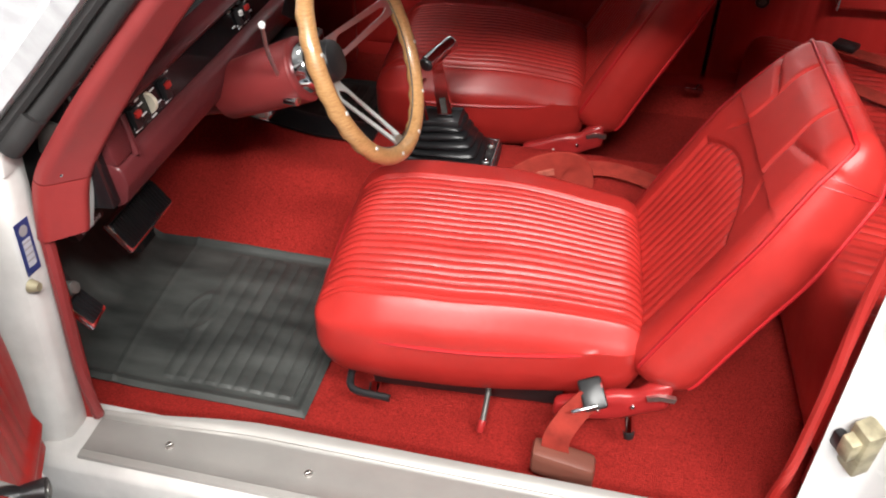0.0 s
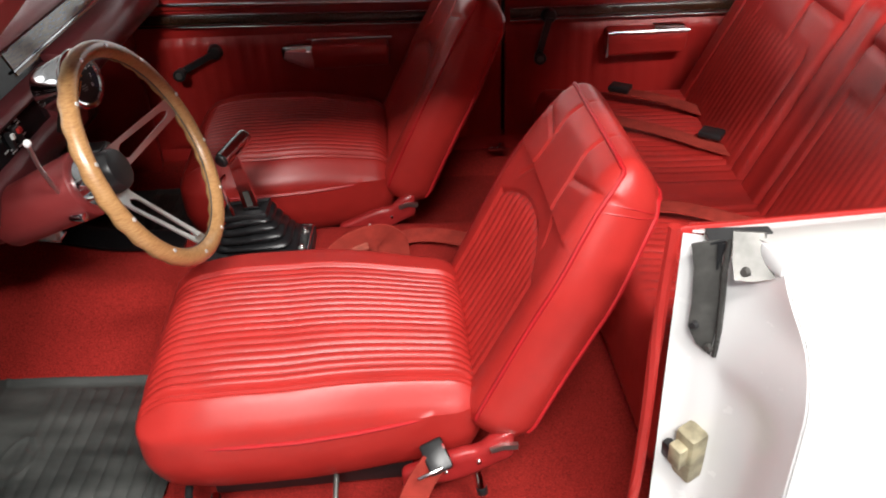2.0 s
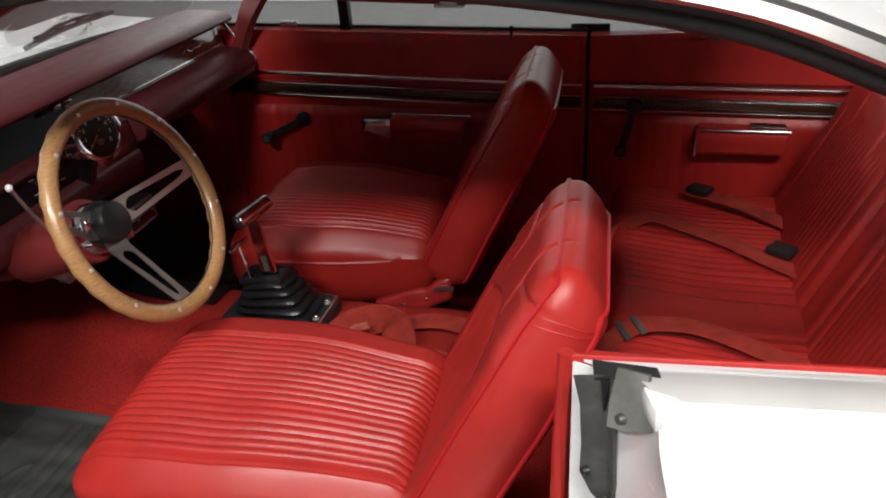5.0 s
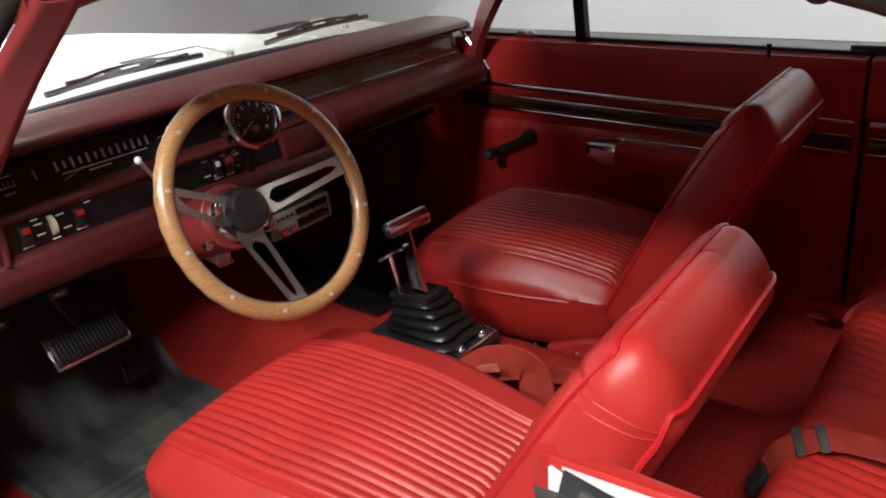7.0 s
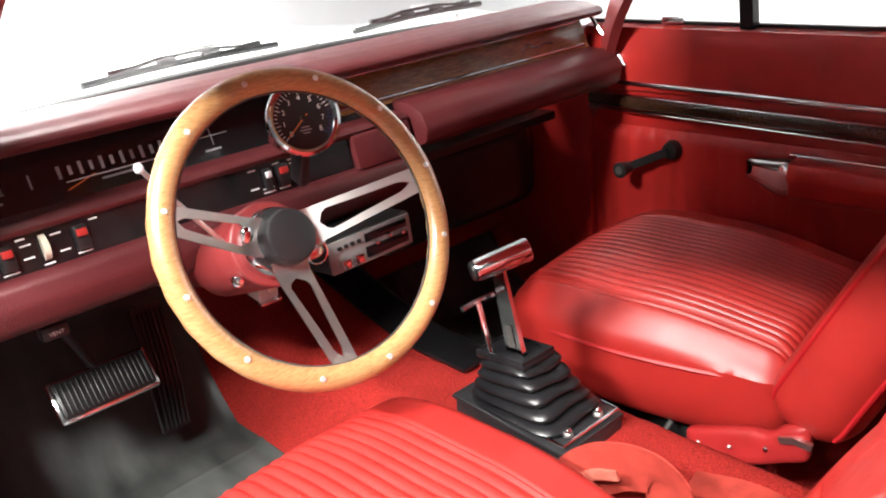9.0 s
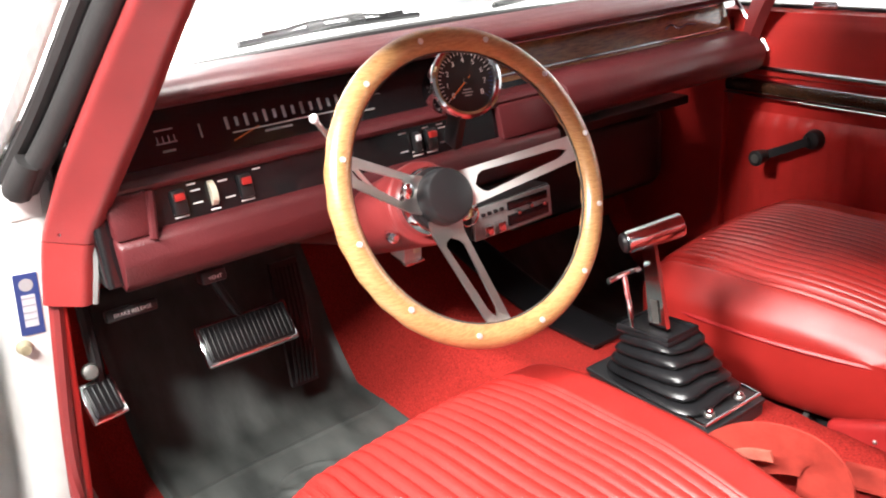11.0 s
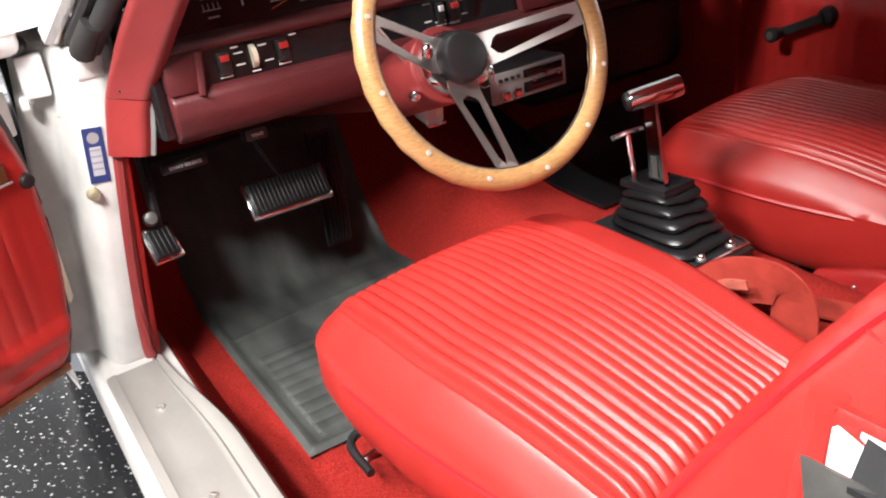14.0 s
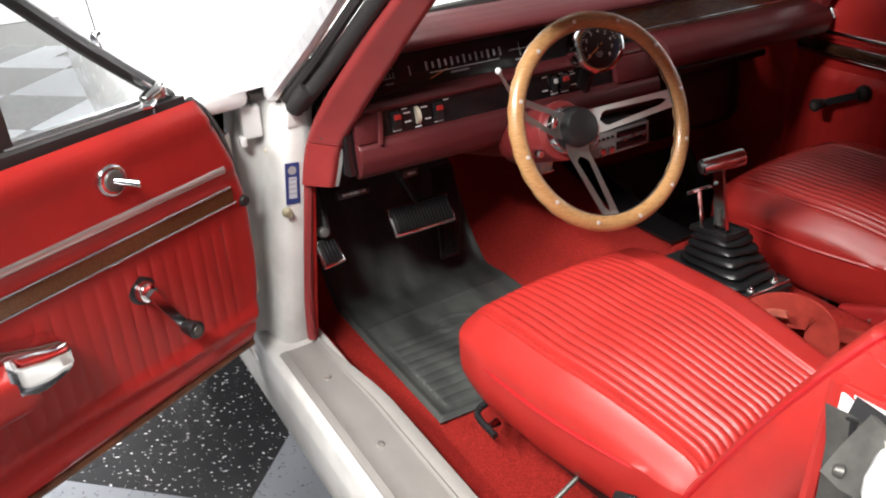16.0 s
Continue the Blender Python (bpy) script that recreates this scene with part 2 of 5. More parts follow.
def slab(w, h):
    return [(-w / 2, -h / 2), (w / 2, -h / 2), (w / 2, h / 2), (-w / 2, h / 2)]


def sheet(fn, nu, nv, thick=0.0, bm=None):
    """A grid of fn(u, v), 0..1 each; with a thickness, closed on the side that the normals leave."""
    bm = bm or bmesh.new()
    g = [[bm.verts.new(fn(i / nu, j / nv)) for j in range(nv + 1)] for i in range(nu + 1)]
    fs = [bm.faces.new((g[i][j], g[i + 1][j], g[i + 1][j + 1], g[i][j + 1])) for i in range(nu) for j in range(nv)]
    if thick:
        bm.normal_update()
        back = [[bm.verts.new(v.co - v.normal * thick) for v in row] for row in g]
        for i in range(nu):
            for j in range(nv):
                bm.faces.new((back[i][j], back[i][j + 1], back[i + 1][j + 1], back[i + 1][j]))
        rim = [(i, 0) for i in range(nu)] + [(nu, j) for j in range(nv)] + [(i, nv) for i in range(nu, 0, -1)] + [(0, j) for j in range(nv, 0, -1)]
        for (a, b), (c, d) in zip(rim, rim[1:] + rim[:1]):
            bm.faces.new((g[a][b], back[a][b], back[c][d], g[c][d]))
        bmesh.ops.recalc_face_normals(bm, faces=bm.faces[:])
    return bm


def cushion(h, r, nx, ny, nz, shape):
    """A box with half sizes h and edges rounded by r, its points moved by shape(x, y, z, nx, ny, nz)."""
    bm = bmesh.new()
    at = {}

    def vert(i, j, k):
        key = (i, j, k)
        if key not in at:
            p = Vector(((2 * i / nx - 1) * h[0], (2 * j / ny - 1) * h[1], (2 * k / nz - 1) * h[2]))
            c = Vector([max(-a + r, min(a - r, q)) for a, q in zip(h, p)])
            d = p - c
            nrm = d.normalized() if d.length > 1e-9 else Vector((0, 0, 1))
            p = c + nrm * r
            at[key] = bm.verts.new(shape(p.x, p.y, p.z, nrm))
        return at[key]

    for a, b, make in ((nx, ny, lambda i, j, e: (i, j, e * nz)), (ny, nz, lambda i, j, e: (e * nx, i, j)), (nx, nz, lambda i, j, e: (i, e * ny, j))):
        for e in (0, 1):
            for i in range(a):
                for j in range(b):
                    bm.faces.new([vert(*make(*q, e)) for q in ((i, j), (i + 1, j), (i + 1, j + 1), (i, j + 1))])
    bmesh.ops.recalc_face_normals(bm, faces=bm.faces[:])
    return bm


def prism(outline, y0, y1, bevel=0.0, bm=None, swap=None):
    """An (x, z) outline drawn out from y0 to y1."""
    b = bmesh.new()
    f = [[b.verts.new((x, y, z)) for x, z in outline] for y in (y0, y1)]
    n = len(outline)
    for i in range(n):
        b.faces.new((f[0][i], f[0][(i + 1) % n], f[1][(i + 1) % n], f[1][i]))
    b.faces.new(f[0][::-1])
    b.faces.new(f[1])
    bmesh.ops.recalc_face_normals(b, faces=b.faces[:])
    if bevel:
        bmesh.ops.bevel(b, geom=b.edges[:], offset=bevel, segments=2, profile=0.5, affect="EDGES")
    if swap is not None:
        bmesh.ops.transform(b, matrix=swap, verts=b.verts)
    return merge(bm, b)


def text_mesh(words, size, m, mat, parent, name="lettering", label=""):
    c = bpy.data.curves.new("words", "FONT")
    c.body, c.size, c.align_x, c.align_y, c.extrude = words, size, "CENTER", "CENTER", 0.0002
    o = bpy.data.objects.new("words", c)
    scene.collection.objects.link(o)
    bpy.context.view_layer.update()
    me = bpy.data.meshes.new_from_object(o.evaluated_get(bpy.context.evaluated_depsgraph_get()))
    bpy.data.objects.remove(o)
    bpy.data.curves.remove(c)
    me.transform(m)
    me.materials.clear()
    me.materials.append(mat)
    ob = new(name, me)
    ob.parent = parent
    if label:
        ob["label"] = label
    return ob

# ---- showroom ----


def room():
    for name, size, at in (("wall_north", (14, 0.1, 3.8), (-0.5, 7.0, 1.9)), ("wall_south", (14, 0.1, 3.8), (-0.5, -6.0, 1.9)),
                           ("wall_east", (0.1, 13.1, 3.8), (6.5, 0.5, 1.9)), ("wall_west", (0.1, 13.1, 3.8), (-7.5, 0.5, 1.9))):
        # South and east walls stay out of view; their grey only limits bounce light.
        grey = name in ("wall_south", "wall_east")
        tagged(as_object(name, box(size, at, bevel=0), WALLG if grey else WALLP), "unseen showroom wall, greyed to cut bounce light" if grey else "plain white showroom wall", "wall", kind="structure")
    tagged(as_object("ceiling", box((14.2, 13.3, 0.1), (-0.5, 0.5, 3.85), bevel=0), CEILP), "plain white showroom ceiling", "ceiling", kind="structure")
    ground = tagged(as_object("ground", box((14.2, 13.3, 0.1), (-0.5, 0.5, -0.056), bevel=0), material("floor_joint", (0.10, 0.10, 0.10), 0.6)),
                    "showroom floor of speckled vinyl tiles", "floor", kind="structure")
    return ground


ground = room()

# ---- car body ----
car = thing("car", "white two-door hardtop with a red interior and its driver door open", "car")


def wall_xy(outline, z0, z1, bevel=0.004):
    """A plan outline of (x, y) points, drawn up from z0 to z1."""
    b = bmesh.new()
    f = [[b.verts.new((x, y, z)) for x, y in outline] for z in (z0, z1)]
    n = len(outline)
    for i in range(n):
        b.faces.new((f[0][i], f[0][(i + 1) % n], f[1][(i + 1) % n], f[1][i]))
    b.faces.new(f[0][::-1])
    b.faces.new(f[1])
    bmesh.ops.recalc_face_normals(b, faces=b.faces[:])
    if bevel:
        bmesh.ops.bevel(b, geom=b.edges[:], offset=bevel, segments=2, profile=0.5, affect="EDGES")
    return b


def step(a, b, x):
    t = max(0.0, min(1.0, (x - a) / (b - a)))
    return t * t * (3 - 2 * t)


TUN = 0.80


def floor_z(x, y):
    toe = step(-0.78, -1.12, x)
    z = 0.335 + 0.36 * toe
    h = 0.185 + 0.10 * step(-0.45, -0.95, x)
    d = abs(y - TUN)
    z += max(0.0, h - 0.5 * (z - 0.335)) * (1 - step(0.09, 0.235, d))
    z += 0.07 * (1 - step(0.05, 0.10, y)) + 0.07 * step(1.46, 1.50, y)
    z += 0.06 * step(0.46, 0.56, x) * step(0.09, 0.15, y)
    return z


def floor_pan():
    bm = sheet(lambda u, v: (-1.12 + 2.0 * u, 1.505 * v, floor_z(-1.12 + 2.0 * u, 1.505 * v)
                             + 0.0035 * noise.noise(Vector((u * 60, v * 45, 0.3)))), 120, 110, 0.02)
    return part("floor_carpet", bm, CARPET, car, "worn red carpet over floor and tunnel")


floor_pan()
part("firewall", box((0.04, 1.62, 0.62), (-1.145, 0.78, 0.665), bevel=0), BLACK, car)
part("kick_panel", box((0.54, 0.03, 0.66), (-0.875, 1.50, 0.67), bevel=0.006), VINYL_D, car, "red vinyl kick panel")
part("heater_housing", cushion((0.13, 0.25, 0.10), 0.045, 8, 12, 8, lambda x, y, z, n: (-0.83 + x, 1.17 + y, 0.70 + z)), BLACK, car, "black heater housing under the dashboard")
part("toe_pad", box((0.30, 0.46, 0.03), (-0.98, 1.24, 0.60), (0, 50, 0), 0.008), CARPET, car)

# rocker and door sill
part("rocker_panel", prism([(-0.074, 0.20), (-0.086, 0.34), (-0.082, 0.398), (-0.066, 0.414), (0.05, 0.414), (0.05, 0.25)], -1.02, 0.62, 0.006,
                           swap=Matrix(((0, 1, 0, 0), (1, 0, 0, 0), (0, 0, 1, 0), (0, 0, 0, 1)))), WHITE_J, car)


def sill_plate():
    sec = [(-0.083, 0.0)]
    sec += [(-0.080, 0.004), (-0.068, 0.0065), (-0.064, 0.0045), (-0.04, 0.005), (0.010, 0.006)]
    for k in range(4):
        sec += [(0.014 + k * 0.004, 0.009 if k % 2 else 0.006)]
    sec += [(0.034, 0.013), (0.044, 0.014), (0.050, 0.006), (0.050, 0.0)]
    bm = sweep([Vector((-0.600 + 0.03 * k, 0.014, 0.416)) for k in range(12)] + [Vector((0.56, 0.014, 0.416))], [(-a, b) for a, b in sec])
    for v in bm.verts:
        k = step(0.0, 1.0, max(0.0, min(1.0, (-0.30 - v.co.x) / 0.31))) if v.co.x < -0.30 else 0.0
        v.co.y -= 0.036 * k * max(0.0, v.co.y) / 0.064
    ob = part("sill_plate", bm, ALU, car, "worn aluminium door sill plate")
    for x in (-0.46, -0.215, 0.06, 0.33):
        b = rod((x, -0.015, 0.421), (x, -0.015, 0.4255), 0.0075, 0.006, 14)
        part("screw", box((0.009, 0.0016, 0.001), (x, -0.015, 0.4258), (0, 0, 40), 0, bm=b), BRUSHED, ob)


sill_plate()

# front hinge post and cowl side


def leaning(bm, k, z0):
    """Leans a mesh inwards by k metres a metre above z0."""
    for v in bm.verts:
        v.co.y += k * max(0.0, v.co.z - z0)
    return bm


POST_LEAN = (0.13, 0.44)
part("hinge_post", leaning(wall_xy([(-0.640, 0.030), (-0.628, 0.012), (-0.628, -0.030), (-0.645, -0.046), (-0.715, -0.060), (-0.735, -0.110), (-0.90, -0.08), (-0.90, 0.030)],
                                   0.41, 0.955, 0.012), *POST_LEAN), WHITE_J, car, "white painted hinge post with door hinges")
part("post_flange", leaning(wall_xy([(-0.700, 0.012), (-0.6255, 0.010), (-0.6255, -0.031), (-0.700, -0.050)], 0.903, 0.962, 0.003), *POST_LEAN), WHITE_J, car, "white lapped sheet at the post top")
part("rust_seam", tube([(-0.652, 0.012, 0.966), (-0.640, 0.030, 0.968), (-0.634, 0.046, 0.972)], 0.004, 6), material("rust_brown_seam", (0.30, 0.14, 0.03), 0.7, vary=0.5, vscale=60), car, "rust-brown body seam")
hb = part("hinge_bracket", box((0.030, 0.040, 0.066), (-0.702, -0.020, 0.909), (0, 0, -8), 0.006), WHITE, car, "white folded hinge bracket")
part("bracket_tab", box((0.024, 0.014, 0.020), (-0.698, -0.043, 0.872), (0, 0, -8), 0.004), WHITE, hb)
part("rubber_plug", ball((-0.700, -0.034, 0.958), 0.017, (0.8, 1.2, 1.0)), RUBBER, car, "black rubber plug in the fender gap")
for y, z in ((-0.052, 0.845), (-0.044, 0.70)):
    part("body_plug", ball((-0.690, y + 0.13 * (z - 0.44), z), 0.006), CREAM, car)
part("kick_panel", leaning(wall_xy([(-0.630, 0.010), (-0.612, 0.014), (-0.616, 0.026), (-0.660, 0.022), (-1.1, 0.040), (-1.1, 0.010)], 0.37, 0.79, 0.004), *POST_LEAN), VINYL_D, car, "red vinyl kick panel")
part("door_edge_welt", tube([(-0.618, 0.056, 0.79), (-0.614, 0.036, 0.66), (-0.612, 0.018, 0.52), (-0.606, 0.012, 0.455), (-0.604, 0.012, 0.430)], 0.010), REDPAINT, car, "red windlace strip")
part("rubber_stop", rod((-0.629, 0.004, 0.728), (-0.614, 0.004, 0.728), 0.011, 0.007, 14), BRASS, car)


def hinge(z):
    h = part("door_hinge", box((0.09, 0.012, 0.07), (-0.675, -0.095, z), (0, 0, -35), 0.004), WHITE_J, car, "white painted door hinge")
    part("hinge_pin", rod((-0.652, -0.118, z - 0.05), (-0.652, -0.118, z + 0.05), 0.010, seg=14), GREYMET, h)


hinge(0.62)
hinge(0.86)
part("cream_switch_block", box((0.03, 0.03, 0.11), (-0.672, -0.085, 0.60), (0, 0, -20), 0.008), CREAM, car, "cream plastic door check block")


def sticker():
    s = tagged(as_object("sticker", box((0.0012, 0.030, 0.088), (-0.6272, 0.024, 0.787), (-5.7, 0, 0), 0), BLUE),
               "blue and white inspection sticker on the white door post", "sticker")
    part("label_field", box((0.0012, 0.017, 0.046), (-0.6266, 0.0233, 0.778), (-5.7, 0, 0), 0), LABEL, s, "white label field")
    part("emblem", rod((-0.6272, 0.0265, 0.815), (-0.6262, 0.0265, 0.815), 0.009, seg=16), DIMMARK, s)
    for k in range(4):
        part("print_bar", box((0.0012, 0.016, 0.0026), (-0.6262, 0.0245 - 0.001 * k, 0.796 - 0.010 * k), (-5.7, 0, 0), 0), DIMMARK, s)


sticker()

# windscreen pillar, roof rail, weatherstrip, roof
PILLAR = [(-0.640, 0.072, 0.765), (-0.600, 0.082, 0.860), (-0.560, 0.104, 0.930), (-0.486, 0.148, 1.050), (-0.385, 0.190, 1.165), (-0.255, 0.232, 1.290)]
RAIL = [(-0.255, 0.232, 1.298), (-0.10, 0.248, 1.338), (0.08, 0.250, 1.346), (0.30, 0.249, 1.341), (0.50, 0.249, 1.325), (0.68, 0.250, 1.297), (0.82, 0.254, 1.248),
        (0.96, 0.264, 1.185), (1.12, 0.276, 1.095), (1.26, 0.286, 1.010)]


def mirror_y(pts, c=TUN):
    return [(x, 2 * c - y, z) for x, y, z in pts]


GARNISH_L = [(-0.624, 0.049, 0.785), (-0.613, 0.067, 0.877), (-0.567, 0.088, 0.955), (-0.497, 0.126, 1.052), (-0.397, 0.172, 1.168), (-0.262, 0.215, 1.290)]
GARNISH_R = [(-0.574, 0.096, 0.785), (-0.558, 0.116, 0.872), (-0.515, 0.150, 0.955), (-0.452, 0.188, 1.048), (-0.358, 0.226, 1.165), (-0.235, 0.262, 1.290)]


def pillar():
    left, right = smooth_line(GARNISH_L, 8), smooth_line(GARNISH_R, 8)

    def strip(k0, k1):
        def fn(u, v):
            f = k0 + (k1 - k0) * u
            i = min(len(left) - 2, int(f))
            a, b = left[i].lerp(left[i + 1], f - i), right[i].lerp(right[i + 1], f - i)
            n = (b - a).cross(left[i + 1] - left[i]).normalized()
            n = n if n.x > 0 else -n
            edge = min(1.0, min(v, 1 - v) / 0.16)
            return a.lerp(b, v) + n * (0.016 * math.sqrt(edge * (2 - edge)))
        return fn
    g = part("pillar_garnish", sheet(strip(8.3, 40), 48, 22, 0.004), REDPAINT, car, "red painted windscreen pillar garnish")
    for c in ((-0.577, 0.079, 0.888), (-0.474, 0.138, 1.055)):
        part("screw", ball(c, 0.0065, (1, 1, 0.9)), CHROME, g)
    foot = part("garnish_foot", sheet(strip(0, 8.1), 16, 22, 0.004), FOOTRED, car, "red vinyl pillar foot cover")
    part("foot_edge", tube([(-0.556, 0.112, 0.876), (-0.562, 0.106, 0.83), (-0.570, 0.096, 0.784)], 0.005, 6), SILVER, foot)
    part("pillar_garnish", sweep(smooth_line(mirror_y(PILLAR), 8), [(-0.030, -0.010), (-0.030, 0.010), (0.030, 0.012), (0.030, -0.012)], (1, 0.6, 0.4)), REDPAINT, car)


pillar()


def offset(pts, dx, dy, dz):
    return [(x + dx, y + dy, z + dz) for x, y, z in pts]


SEALLINE = [(-0.612, 0.058, 0.950), (-0.592, 0.068, 0.972), (-0.522, 0.108, 1.052), (-0.415, 0.160, 1.175), (-0.285, 0.208, 1.296)]
part("weatherstrip", tube(SEALLINE + offset(RAIL[1:], 0, -0.012, 0.006), 0.017, 10), SEAL, car, "black rubber weatherstrip")
part("seal_foot", tube([(-0.616, 0.046, 0.944), (-0.600, 0.052, 0.962), (-0.578, 0.066, 0.990)], 0.019, 10), SEAL, car)
part("weatherstrip_lip", tube(offset(SEALLINE, -0.018, -0.022, 0.010) + offset(RAIL[1:], 0, -0.034, 0.022), 0.011, 8), SEAL, car)
part("drip_rail", sweep(smooth_line(offset(SEALLINE, -0.034, -0.040, 0.018) + offset(RAIL[1:], 0, -0.050, 0.034), 8),
                        [(-0.011, -0.006), (0.011, -0.006), (0.013, 0.004), (0.0, 0.010), (-0.013, 0.004)], (0.2, -0.7, 0.7)), BRUSHED, car, "bright metal drip rail")
part("windscreen_trim", sweep(smooth_line(offset(SEALLINE, -0.044, -0.044, 0.024), 8), [(-0.022, -0.008), (0.022, -0.008), (0.024, 0.004), (0.0, 0.014), (-0.024, 0.004)], (0.2, -0.7, 0.7)), BRIGHTTRIM, car, "chrome windscreen pillar trim")
part("windscreen_trim", sweep(smooth_line(offset(SEALLINE, -0.070, -0.040, 0.030), 8), [(-0.036, -0.008), (0.036, -0.008), (0.030, 0.010), (-0.030, 0.010)], (0.3, -0.7, 0.6)),
     BRIGHTTRIM, car, "chrome windscreen pillar trim")
part("weatherstrip", tube(mirror_y(RAIL), 0.016, 8), SEAL, car)
part("drip_rail", tube(mirror_y(offset(RAIL, 0, -0.04, 0.03)), 0.014, 8), CHROME, car)


def along(pts, u):
    f = u * (len(pts) - 1)
    i = min(len(pts) - 2, int(f))
    return Vector(pts[i]).lerp(Vector(pts[i + 1]), f - i)


def roof_sheet(lift, side):
    def fn(u, v):
        p = along(RAIL, u)
        y0 = p.y - side
        y = y0 + (2 * TUN - 2 * y0) * v
        k = 1 - (2 * v - 1) ** 4
        sag = 0.045 * k * (1 - 0.4 * u)
        return (p.x - 0.05 * k * (1 - step(0, 0.25, u)), y, p.z + lift + sag)
    return fn




def roof_skin():
    """The roof with its pillars at the sides of the rear window."""
    fn = roof_sheet(0.042, 0.055)
    bm = sheet(fn, 40, 30, 0.006)
    hole = []
    for f in bm.faces:
        c = f.calc_center_median()
        if c.x > 0.80 and 0.40 < c.y < 2 * TUN - 0.40:
            hole.append(f)
    bmesh.ops.delete(bm, geom=hole, context="FACES")
    return bm


part("roof", roof_skin(), WHITE, car, "white painted steel roof")
rear_glass = part("rear_window", sheet(lambda u, v: Vector(roof_sheet(0.036, 0.055)(0.60 + 0.40 * u, 0.20 + 0.60 * v)), 10, 12), GLASS, car, "clear rear window glass")
rear_glass.visible_shadow = False
part("headliner", sheet(lambda u, v: roof_sheet(0.006, -0.01)(u * 0.72, v), 36, 30, 0.004), HEADLINER, car, "dark red headliner")
part("windscreen_header", tube([(-0.30, 0.20, 1.275), (-0.33, 0.5, 1.315), (-0.34, TUN, 1.325), (-0.33, 1.1, 1.315), (-0.30, 1.40, 1.275)], 0.028, 10), REDPAINT, car)

# stowed shoulder belt along the driver's roof rail


def stowed_belt():
    t = thing("stowed_shoulder_belt", "red shoulder belt stowed along the roof rail with a metal clip", "seat belt", pose(-0.03, 0.005, 0.010))
    top = [(-0.20, 0.262, 1.345), (0.0, 0.280, 1.345), (0.12, 0.295, 1.336), (0.28, 0.310, 1.323), (0.42, 0.314, 1.318), (0.54, 0.306, 1.320), (0.62, 0.295, 1.325)]
    part("webbing", sweep(smooth_line(top, 10), [(-0.004, -0.021), (0.006, -0.022), (0.002, 0.0), (0.004, 0.024), (0.0, 0.024), (-0.003, 0.0)], (0, 0, 1)), BELT, t)
    part("clip", sweep([Vector((0.408, 0.306, 1.350)), Vector((0.405, 0.303, 1.322)), Vector((0.402, 0.306, 1.297))], slab(0.020, 0.003), (0, 1, 0)), BRUSHED, t, "steel belt clip")
    part("clip_foot", box((0.036, 0.012, 0.005), (0.402, 0.310, 1.295), (0, 0, 0), 0.002), BRUSHED, t)
    part("end_fold", box((0.05, 0.010, 0.035), (0.575, 0.300, 1.320), (0, 14, 10), 0.004), BELT, t)
    part("end_bracket", ball((0.695, 0.248, 1.280), 0.008, (1.2, 1, 1)), BLACK, t, "black coat hook")


stowed_belt()

# quarter panel behind the door opening
BELT_TOP = [(0.640, 0.055, 0.994), (0.80, 0.052, 1.008), (1.0, 0.045, 1.026), (1.4, 0.03, 1.048), (2.0, 0.02, 1.058)]


